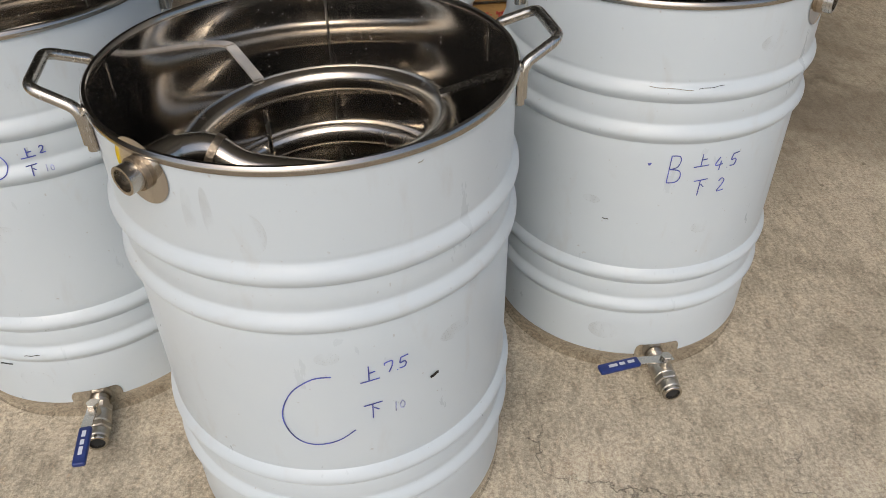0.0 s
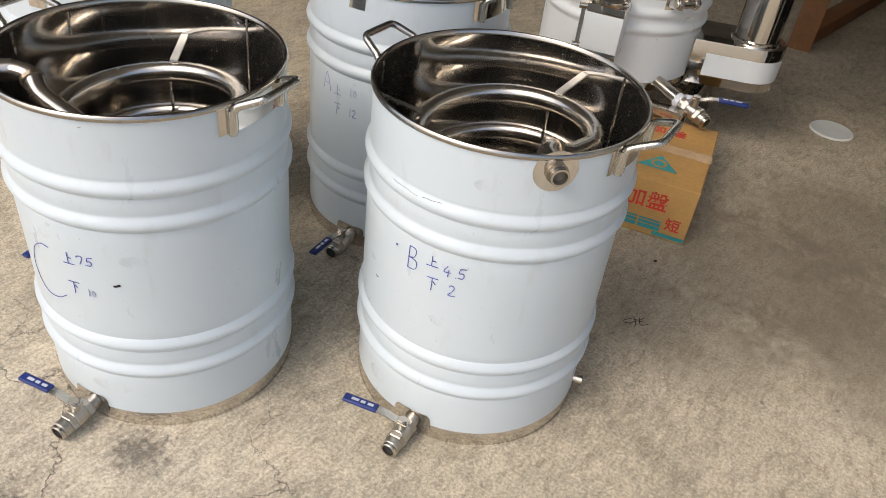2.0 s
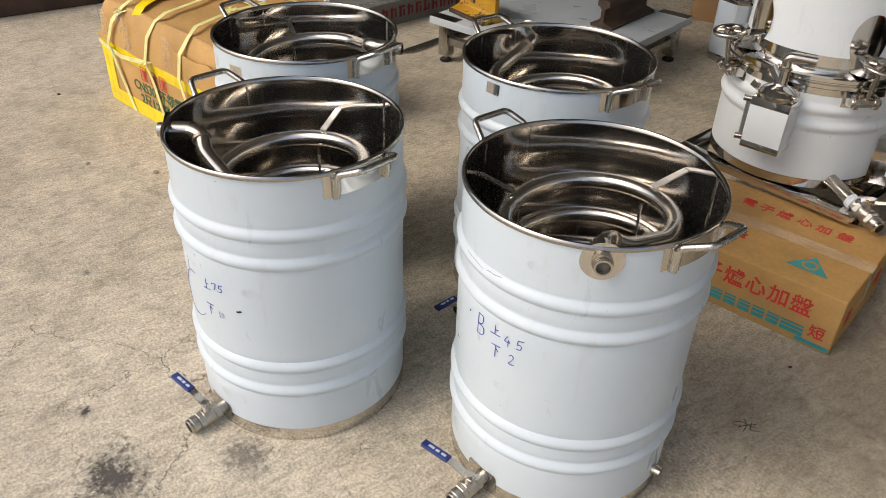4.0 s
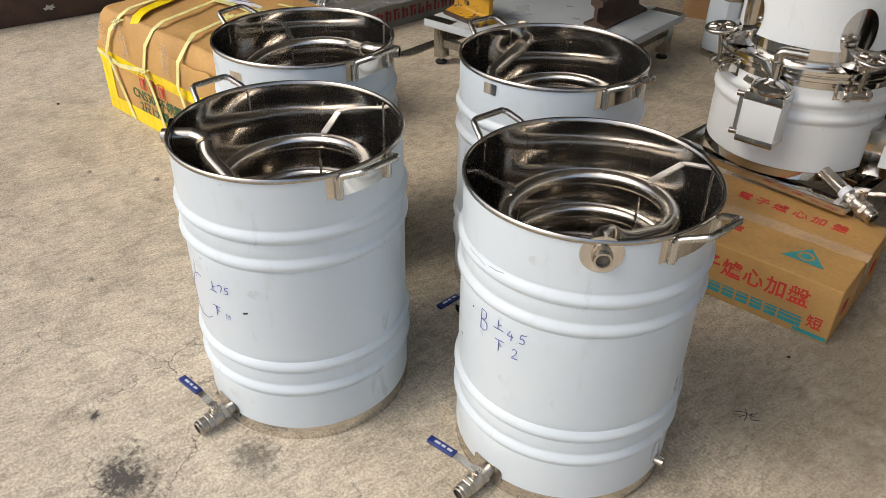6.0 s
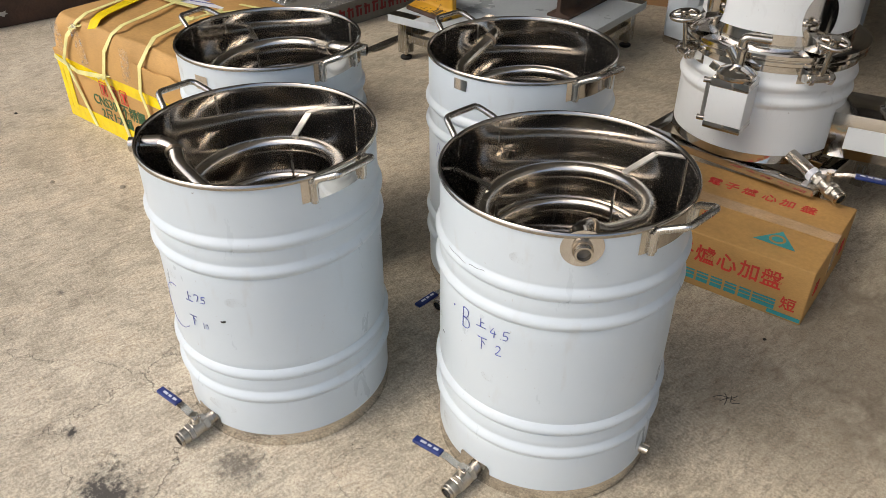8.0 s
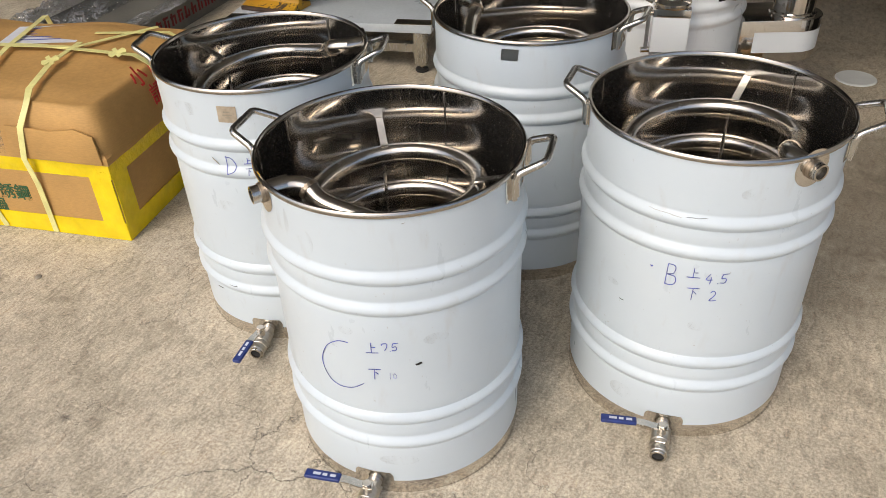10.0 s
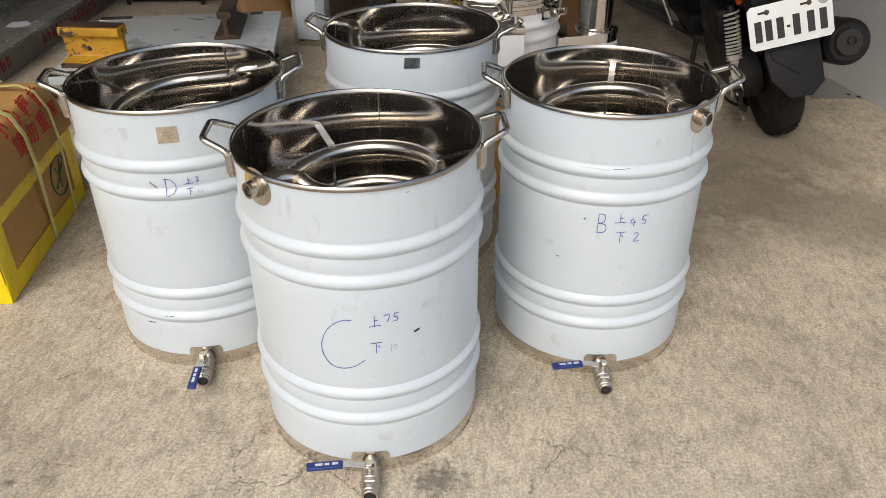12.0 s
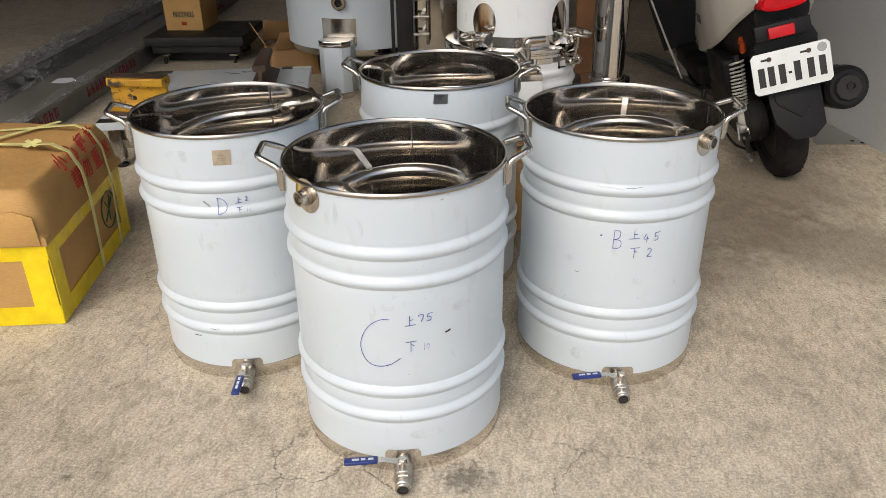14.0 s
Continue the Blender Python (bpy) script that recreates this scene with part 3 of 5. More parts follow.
def drum(name_label, place, turn, handles, valve_at, lever_at, stub_at, stub_out, words, brackets, seam, extra, faint=""):
    d = thing("steel_drum", name_label, "drum", pose(*place, 0.0), "film-wrapped coil drums")
    part("shell", lathe(drum_profile(), 128), FILM, d, "pale blue-white film over ribbed steel wall")
    part("foot_ring", lathe([(R - 0.012, 0.0), (R - 0.001, 0.0), (R + 0.0005, 0.002), (R + 0.0005, 0.029), (R, 0.0312)], 128), STEEL, d, "bare steel foot ring")
    bm = lathe([(0.0005, 0.034), (0.10, 0.034), (0.185, 0.038), (0.194, 0.046), (R - 0.003, 0.06), (R - 0.003, 0.20), (R - 0.003, 0.36), (R - 0.0025, 0.562)], 128)
    part("inner_wall", bm, INSIDE, d, "dark polished steel inside")
    part("rim", lathe([(R - 0.0045, 0.563), (R - 0.004, 0.5675), (R - 0.002, 0.570), (R + 0.001, 0.5702), (R + 0.0032, 0.568), (R + 0.0036, 0.565), (R + 0.0028, 0.5625), (R + 0.0004, 0.5615)], 128, closed=True), RIM, d, "rolled bright steel rim")
    part("seam", tube([on_drum(seam, 0.06, R - 0.0036), on_drum(seam, 0.3, R - 0.0036), on_drum(seam, 0.561, R - 0.0032)], 0.0016, 6), SATIN, d, "pale weld seam")
    for a in (handles, handles + 180):
        handle(d, a)
    # outlet stub through the wall, on a round bare patch
    part("bare_disc", curved_patch(stub_at, 0.546, round_outline(0.031, 0.030)), STEEL, d, "round bare steel patch")
    out = on_drum(stub_at, 0.547, 1.0)
    out.z = 0
    p0 = on_drum(stub_at, 0.545, R - 0.006)
    s = part("pipe_stub", tube([p0, p0 + out * 0.012], 0.0150, 24), WELD, d, "welded steel pipe stub")
    part("stub_thread", cyl(0.0130, stub_out, along(p0 + out * 0.010, p0 + out), 28, 0.0, None, 0.0100), PIPE, s)
    bm = bmesh.new()
    for k in range(2):
        tube([p0 + out * (0.014 + k * 0.0042), p0 + out * (0.0162 + k * 0.0042)], 0.0135, 24, bm, False)
    if stub_at == -39.4:
        part("thread_ridge", bm, PIPE, s)
    else:
        bm.free()
    part("bore", cyl(0.0099, 0.003, along(p0 + out * 0.011, p0 + out), 20), BORE, s)
    # coil of tube, and its lead to the stub
    cr, tr, top, turns = 0.133, 0.0150, 0.5110, 6
    # the first turn drops a little less than the rest
    level = lambda k: top - 0.063 * min(k, 0.75) - 0.074 * max(0.0, k - 0.75)
    start = stub_at + 52
    pts = []
    for i in range(turns * 44 + 1):
        k = i / 44
        pts.append(on_drum(start + 360 * k, level(k), cr) if level(k) > 0.062 else None)
    pts = [p for p in pts if p is not None]
    lead = [on_drum(stub_at, 0.545, R - 0.004), on_drum(stub_at, 0.545, R - 0.030), on_drum(stub_at + 6, 0.541, R - 0.058), on_drum(stub_at + 20, 0.525, cr + 0.004)]
    fine = smooth3([lead[0], lead[1], lead[2], lead[3], pts[0]], 7)
    part("coil", tube(fine[:-1] + pts, tr, 18), PIPE, d, "coiled bright steel tube")
    part("coupling", tube([lead[0], lead[0].lerp(lead[1], 1.3)], 0.0160, 22), PIPE, d)
    bm = tube([lead[2] + (lead[3] - lead[2]) * 0.05, lead[2] + (lead[3] - lead[2]) * 0.22], tr + 0.0016, 18)
    part("weld_bead", bm, WELD, d)
    for a in brackets:
        zb = level((a - start) % 360 / 360) + tr + 0.0015
        p, q = on_drum(a, zb, cr - 0.003), on_drum(a, zb + 0.016, R - 0.004)
        # only the first bracket carries the painted sky brightness, the rest are satin
        part("bracket", ribbon([p, q], 0.012, (0, 0, 1), None, 0.003), SKY_PALE if a == brackets[0] else SATIN, d, "flat steel bracket")
        rod = on_drum(a + 2, 0.05, cr - 0.017)
        part("tie_rod", tube([rod, Vector((rod.x, rod.y, zb - 0.030))], 0.0028, 8), SATIN, d)
    # drain valve through the foot ring
    part("bare_notch", curved_patch(valve_at, 0.036, lambda s, t: (s * 0.034 * (1 - 0.18 * max(0, t) ** 3), t * 0.0155)), STEEL, d, "bare steel notch round the drain")
    v0 = on_drum(valve_at, 0.0245, R - 0.004)
    o = on_drum(valve_at, -0.06, 1.0)
    ball_valve(d, v0, o, on_drum(lever_at, 0, 1.0))
    handwriting(d, words, 0.0012, faint)
    extra(d)
    return d


def smooth3(pts, n):
    out = []
    p = [pts[0], *pts, pts[-1]]
    for a, b, c, e in zip(p, p[1:], p[2:], p[3:]):
        for i in range(n):
            t = i / n
            out.append(0.5 * ((2 * b) + (c - a) * t + (2 * a - 5 * b + 4 * c - e) * t * t + (3 * b - a - 3 * c + e) * t ** 3))
    return out + [pts[-1]]


def scratch(d, a, z, length, rise=0.0, pen=0.0012, material=None):
    pts = []
    for i in range(9):
        k = i / 8
        h = z + rise * k + 0.0004 * math.sin(k * 9 + a)
        pts.append(on_drum(a + math.degrees(length * k / R), h, wall_radius(h) + 0.0008))
    part("scratch", ribbon(pts, pen, [Vector((p.x, p.y, 0)) for p in pts], None, 0.0004), material or BLACK_METAL, d)


def smudge(d, a, z, w, h):
    part("smudge", curved_patch(a, z, round_outline(w, h), 0.0007), SMUDGE, d, "faint brown finger smudge")


def extra_c(d):
    for a, z, w, h in ((-112, 0.513, 0.006, 0.030), (-107, 0.521, 0.005, 0.026), (-98, 0.505, 0.016, 0.022), (-84, 0.362, 0.012, 0.008), (-66, 0.085, 0.034, 0.012), (-46, 0.345, 0.020, 0.010)):
        smudge(d, a, z, w, h)
    scratch(d, -55.4, 0.2990, 0.010, 0.003, 0.0035)
    scratch(d, -57, 0.5522, 0.005, 0.001, 0.0006, SATIN)


def extra_b(d):
    for a, z, w, h in ((-118, 0.300, 0.012, 0.006), (-106, 0.075, 0.022, 0.016), (-60, 0.515, 0.030, 0.012), (-75, 0.265, 0.016, 0.010)):
        smudge(d, a, z, w, h)
    scratch(d, -104, 0.4707, 0.05, -0.002, 0.0005, SATIN)
    scratch(d, -88, 0.4697, 0.03, 0.002, 0.0005)
    scratch(d, -99.8, 0.3645, 0.0035, 0.001, 0.003, INK)
    scratch(d, -113, 0.2737, 0.008, 0.0)
    part("tail_plug", tube([on_drum(16, 0.05, R), on_drum(16, 0.05, R + 0.016)], 0.010, 18), PIPE, d, "short steel pipe plug")


def extra_d(d):
    for a, z, w, h in ((-96, 0.526, 0.034, 0.012), (-58, 0.510, 0.026, 0.024), (-102, 0.490, 0.020, 0.014), (-84, 0.330, 0.020, 0.012), (-95, 0.080, 0.024, 0.016)):
        smudge(d, a, z, w, h)
    scratch(d, -86, 0.4337, 0.012, -0.012, 0.0022, SATIN)
    part("sticker", curved_patch(-72.2, 0.5245, square_outline(0.0175, 0.0155, 0.03)), TAN, d, "square tan paper sticker")
    for z, w in ((0.5295, 0.006), (0.5235, 0.009), (0.5185, 0.005)):
        part("sticker_print", curved_patch(-72.0, z, square_outline(w, 0.0012), 0.0018), DEBRIS, d)
    scratch(d, -108, 0.1047, 0.02, 0.002, 0.0016)
    scratch(d, -94, 0.1320, 0.02, 0.001, 0.0010)


def extra_a(d):
    part("sticker", curved_patch(-80.4, 0.543, square_outline(0.0165, 0.0115, 0.05)), STEEL, d, "small bare window in the film")


drum("tall white film-wrapped steel drum with coil, marked C", (0, 0), 0, 11.5, -79.5, -166, -124.5, 0.014,
     [("C", -98.7, 0.2405, 0.0705, 0.0975), ("up", -76.0, 0.3235, 0.018, 0.021), ("7", -69.0, 0.3300, 0.013, 0.014), (".", -66.0, 0.3290, 0.006, 0.012), ("5", -64.8, 0.3300, 0.013, 0.0150),
      ("down", -75.8, 0.2705, 0.019, 0.0215), ("1", -67.2, 0.2720, 0.007, 0.013), ("0", -65.4, 0.2730, 0.010, 0.011)],
     (126, 12, 250), 92, extra_c, "10")
drum("tall white film-wrapped steel drum with coil, marked B", (0.420, 0.325), 0, 5, -82, -164, -39.4, 0.0125,
     [("B", -92.4, 0.3385, 0.022, 0.0395), ("up", -83.6, 0.3600, 0.019, 0.0185), ("4", -75.4, 0.3520, 0.015, 0.019), (".", -71.0, 0.3530, 0.008, 0.013), ("5", -69.2, 0.3545, 0.015, 0.0185),
      ("down", -82.4, 0.3170, 0.018, 0.0240), ("2", -72.4, 0.3190, 0.016, 0.0195)],
     (84, 205, 325), 60, extra_b)
drum("tall white film-wrapped steel drum with coil, marked D", (-0.419, 0.240), 0, 19, -75, -79, 44.5, 0.016,
     [("D", -78.6, 0.4055, 0.027, 0.0345), ("up", -68.6, 0.4260, 0.015, 0.0125), ("2", -62.6, 0.4290, 0.009, 0.009), ("down", -68.0, 0.4060, 0.012, 0.0115), ("1", -62.8, 0.4080, 0.006, 0.007), ("0", -61.2, 0.4080, 0.006, 0.006)],
     (285, 168), 84, extra_d, "10")
drum("tall white film-wrapped steel drum with coil, marked A", (-0.018, 0.636), 0, 3, -80, -81, 160, 0.012,
     [("A", -104, 0.3470, 0.028, 0.0380), ("up", -94.6, 0.3465, 0.018, 0.021), ("1", -83.0, 0.3540, 0.006, 0.017), ("0", -80.8, 0.3550, 0.011, 0.014),
      ("down", -94.6, 0.3050, 0.018, 0.024), ("1", -83.2, 0.3110, 0.006, 0.017), ("2", -81.0, 0.3110, 0.012, 0.017)],
     (20, 285), 88, extra_a, "A10up down")


from mathutils.bvhtree import BVHTree


# ---- cartons ----
def flat_label(parent, name, w, h, m, material, label=""):
    return part(name, box(w, h, 0.0012, m), material, parent, label)


def crumpled_box(sx, sy, z0, z1, top_in, bulge, seed, n=10):
    """An open-bottomed lid of soft board, sides leaning in to the top, with dents."""
    bm = bmesh.new()
    rnd = random.Random(seed)
    bmesh.ops.create_cube(bm, size=1)
    bmesh.ops.subdivide_edges(bm, edges=bm.edges[:], cuts=n, use_grid_fill=True)
    off = Vector((rnd.random() * 9, rnd.random() * 9, 0))
    for v in bm.verts:
        k = v.co.z + 0.5
        inn = 1 - k
        inset = top_in * k ** 3
        x, y = v.co.x * (sx - 2 * inset), v.co.y * (sy - 2 * inset)
        edge = max(abs(v.co.x), abs(v.co.y)) * 2
        z = z0 + (z1 - z0) * k - (0.020 * max(0.0, edge - 0.8) / 0.2 if k > 0.99 else 0.0)
        d = noise.noise(Vector((x, y, z)) * 5 + off) * bulge + noise.noise(Vector((x, y, z)) * 16 + off) * bulge * 0.35
        nrm = Vector((round(v.co.x * 2 * 0.999), round(v.co.y * 2 * 0.999), 0))
        z += (noise.noise(Vector((x * 4, y * 4, 2)) + off) * bulge * 1.6) * k
        v.co = Vector((x, y, z)) + nrm * d
    # worn, softened edges; the open bottom keeps its line
    soft = [v for v in bm.verts if v.co.z > z0 + 0.02]
    for i in range(5):
        bmesh.ops.smooth_vert(bm, verts=soft, factor=0.5, use_axis_x=True, use_axis_y=True, use_axis_z=True)
    return bm


def taped_carton():
    m = pose(-0.916, 0.200, 0, 0, 0, 12.6) @ pose(-0.37, 0.28, 0)
    c = thing("taped_carton", "large brown carton bound with yellow tape and straps", "carton", m)
    sx, sy, zt = 0.74, 0.56, 0.225
    body = part("body", box(sx, sy, zt, None, 0.006, None, 3), KRAFT, c, "brown cardboard lower half")
    lid_mesh = crumpled_box(sx + 0.018, sy + 0.014, 0.222, 0.372, 0.040, 0.007, 3, 24)
    skin = BVHTree.FromBMesh(lid_mesh)
    lid = part("lid", lid_mesh, KRAFT, c, "crumpled brown cardboard upper half")
    # loose flap with a torn corner at the near end
    fm = pose(0.25, -sy / 2 - 0.0085, 0.226, 90, 0, 0)
    part("flap", prism([(-0.13, 0), (0.118, 0.0), (0.114, 0.074), (0.07, 0.090), (0.0, 0.080), (-0.12, 0.086)], 0.005, fm, 0.001), KRAFT, lid, "folded cardboard flap")
    # yellow tape: lower band, upper band and corner posts on each face
    for k, (length, face) in enumerate(((sx, 0), (sy, 90), (sx, 180), (sy, 270))):
        dist = (sy if k % 2 == 0 else sx) / 2
        t = pose(0, 0, 0, 0, 0, face) @ pose(0, -dist - 0.0013, 0, 90, 0, 0)
        part("tape", box(length + 0.004, 0.052, 0.0012, t @ pose(0, 0.028, 0)), TAPE_Y, body, "glossy yellow packing tape")
        part("tape", box(length + 0.006, 0.048, 0.0016, t @ pose(0, 0.206, 0)), TAPE_Y, body, "glossy yellow packing tape")
        for s in (-1, 1):
            part("tape", box(0.060, 0.18, 0.0014, t @ pose(s * (length / 2 - 0.031), 0.11, 0)), TAPE_Y, body, "glossy yellow packing tape")
            part("tape", box(0.025, 0.17, 0.0019, t @ pose(s * (length / 2 - 0.013), 0.115, 0)), TAPE_Y, body)
    part("tape", ribbon([(-0.118, -0.262, 0.352), (-0.125, -0.240, 0.372), (-0.138, -0.205, 0.381), (-0.18, -0.09, 0.383), (-0.23, 0.05, 0.383)], 0.045, [(0, -1, 0.6), (0, -0.6, 1), (0, -0.2, 1), (0, 0, 1), (0, 0, 1)], None, 0.0012), TAPE_Y, lid, "glossy yellow packing tape")
    # straps go round the box
    def strap(pts, width=0.016):
        ups = []
        for x, y, z in pts:
            n_ = Vector((0, 0, 1)) if z > 0.366 else Vector((1, 0, 0.15)) if x > sx / 2 - 0.005 else Vector((-1, 0, 0.15)) if x < -sx / 2 + 0.005 else Vector((0, -1 if y < 0 else 1, 0.15))
            ups.append(n_ + (Vector((0, 0, 1)) if 0.34 < z <= 0.366 else Vector((0, 0, 0))))
        part("strap", ribbon(pts, width, ups, None, 0.0014), STRAP, c, "pale yellow plastic strap")
    lo, hi = -sy / 2, sy / 2
    strap([(-0.205, lo - 0.004, 0.004), (-0.27, lo - 0.010, 0.16), (-0.285, lo - 0.0175, 0.228), (-0.24, lo - 0.010, 0.31), (-0.20, lo + 0.016, 0.360), (-0.19, lo + 0.05, 0.380), (-0.25, 0.0, 0.381), (-0.30, hi - 0.04, 0.380), (-0.30, hi + 0.012, 0.22), (-0.30, hi + 0.004, 0.004)])
    strap([(0.005, lo - 0.004, 0.004), (-0.03, lo - 0.008, 0.15), (-0.045, lo - 0.0175, 0.228), (-0.02, lo - 0.010, 0.31), (0.0, lo + 0.016, 0.360), (0.01, lo + 0.05, 0.381), (-0.06, 0.0, 0.382), (-0.12, hi - 0.04, 0.381), (-0.12, hi + 0.012, 0.22), (-0.12, hi + 0.004, 0.004)])
    strap([(0.155, lo - 0.004, 0.004), (0.158, lo - 0.008, 0.15), (0.158, lo - 0.0195, 0.228), (0.175, lo - 0.014, 0.31), (0.19, lo + 0.016, 0.360), (0.18, lo + 0.05, 0.381), (0.13, -0.08, 0.382), (0.12, 0.06, 0.382)])
    yy = sx / 2 + 0.009
    pts = [(-yy, -0.02, 0.02), (-yy - 0.006, -0.02, 0.215), (-sx / 2 + 0.05, 0.0, 0.380), (0.02, 0.02, 0.383), (sx / 2 - 0.05, 0.0, 0.382), (sx / 2 - 0.012, 0.0, 0.361), (yy + 0.002, 0.0, 0.31), (yy + 0.008, 0.0, 0.226), (sx / 2 + 0.004, 0.02, 0.004)]
    part("strap", ribbon(pts, 0.016, [(-1, 0, 0), (-1, 0, 0.2), (-0.3, 0, 1), (0, 0, 1), (0.3, 0, 1), (0.8, 0, 0.8), (1, 0, 0.2), (1, 0, 0.1), (1, 0, 0)], None, 0.0014), STRAP, c, "pale yellow plastic strap")
    pts = [(yy + 0.008, 0.17, 0.226), (yy + 0.002, 0.17, 0.31), (sx / 2 - 0.012, 0.17, 0.361), (sx / 2 - 0.05, 0.17, 0.380), (0.12, 0.13, 0.382)]
    part("strap", ribbon([(sx / 2 + 0.004, 0.18, 0.004)] + pts, 0.012, [(1, 0, 0), (1, 0, 0.2), (1, 0, 0.3), (0.8, 0, 0.8), (0.3, 0, 1), (0, 0, 1)], None, 0.0014), STRAP, c, "pale yellow plastic strap")
    part("strap", ribbon([(-sx / 2, -sy / 2 - 0.008, 0.215), (-0.22, -sy / 2 - 0.013, 0.196), (-0.05, -sy / 2 - 0.014, 0.222)], 0.015, (0, -1, 0), None, 0.0014), STRAP, c, "pale yellow plastic strap")
    part("strap", ribbon([(-0.16, 0.0, 0.384), (-0.05, 0.004, 0.385), (0.13, 0.02, 0.384), (0.27, 0.20, 0.382)], 0.015, (0, 0, 1), None, 0.0014), STRAP, c, "pale yellow plastic strap")
    for p in ((-0.045, -sy / 2 - 0.016, 0.226), (0.13, -0.08, 0.387), (0.27, 0.0, 0.385), (-0.205, -sy / 2 + 0.010, 0.345)):
        bm = bmesh.new()
        for a in (20, 75, 140):
            ribbon([Vector(p) + Vector((math.cos(radians(a)), math.sin(radians(a)), 0.15)) * k for k in (-0.022, 0, 0.024)], 0.011, (0, -0.4, 1), bm, 0.0016)
        part("knot", bm, STRAP, c, "knotted strap end")
    for x, z, w, h, tilt in ((-0.17, 0.30, 0.05, 0.13, 12), (0.09, 0.29, 0.045, 0.11, -10), (-0.30, 0.30, 0.05, 0.10, 4)):
        part("clear_tape", box(w, h, 0.0008, pose(x, -sy / 2 - 0.0125, z, 90, 0, 0) @ pose(0, 0, 0, 0, 0, tilt)), WRAP, lid, "crinkled clear tape")
    # waybill under clear film, and prints
    part("waybill", box(0.21, 0.15, 0.0012, pose(-0.03, 0.12, 0.3735, -2, 1, 16)), PAPER, lid, "printed white waybill")
    bm = bmesh.new()
    for i in range(5):
        box(0.13 - 0.02 * (i % 3), 0.006, 0.0006, pose(-0.03, 0.12, 0.3750, -2, 1, 16) @ pose(0, 0.05 - i * 0.024, 0), 0, bm)
    part("waybill_print", bm, INK, lid)
    f = lambda x, z: pose(x, -sy / 2 - 0.0008, z, 90, 0, 0)
    lettering("CNS304不銹鋼", 0.047, GREEN_INK, body, f(-0.035, 0.111), "lettering", "green stencilled grade and steel")
    lettering("2尺1大鍋", 0.046, GREEN_INK, body, f(-0.062, 0.066), "lettering", "green stencilled size")
    for x in (-0.100, -0.042, 0.018):
        bm = bmesh.new()
        for (w, h, px, pz) in ((0.038, 0.003, 0, 0.022), (0.038, 0.003, 0, -0.022), (0.003, 0.046, 0.018, 0), (0.003, 0.046, -0.018, 0), (0.008, 0.022, 0, -0.006), (0.018, 0.008, 0, 0.009)):
            box(w, h, 0.0008, pose(x, -sy / 2 - 0.0036, 0.166, 90, 0, 0) @ pose(px, pz, 0), 0, bm)
        part("handling_mark", bm, RED_INK, body, "red printed handling mark")
    s = lambda y, z, tip: pose(sx / 2 + 0.0012, y, z, 90, 0, 90) @ pose(0, 0, 0.0, tip, 0, 0)
    for text, y, z in (("小心輕放", 0.02, 0.346), ("請勿重壓", 0.045, 0.292)):
        for i, ch in enumerate(text):
            yl = -0.055 + i * 0.074 + (z < 0.33) * 0.03
            spot, out, face, far = skin.ray_cast(Vector((1.0, yl, z)), Vector((-1, 0, 0)))
            out = Vector((out.x, 0.0, out.z)).normalized()
            turn = Matrix(((0, -out.z, out.x), (1, 0, 0), (0, out.x, out.z))).to_4x4()
            turn.translation = spot + out * 0.0035
            lettering(ch, 0.058, RED_INK, lid, turn, "lettering", "large red caution character")
    ring = tube([(sx / 2 + 0.002, 0.145 + 0.056 * math.cos(a), 0.13 + 0.054 * math.sin(a)) for a in (2 * math.pi * i / 32 for i in range(32))], 0.0022, 6, None, False, True)
    tube([(sx / 2 + 0.002, 0.11, 0.105), (sx / 2 + 0.002, 0.18, 0.155)], 0.0022, 6, ring)
    tube([(sx / 2 + 0.002, 0.125, 0.16), (sx / 2 + 0.002, 0.145, 0.13), (sx / 2 + 0.002, 0.165, 0.17)], 0.0018, 6, ring)
    tube([(sx / 2 + 0.002, 0.145, 0.13), (sx / 2 + 0.002, 0.145, 0.095)], 0.0018, 6, ring)
    part("round_mark", ring, GREEN_INK, body, "dark green round stencil mark")


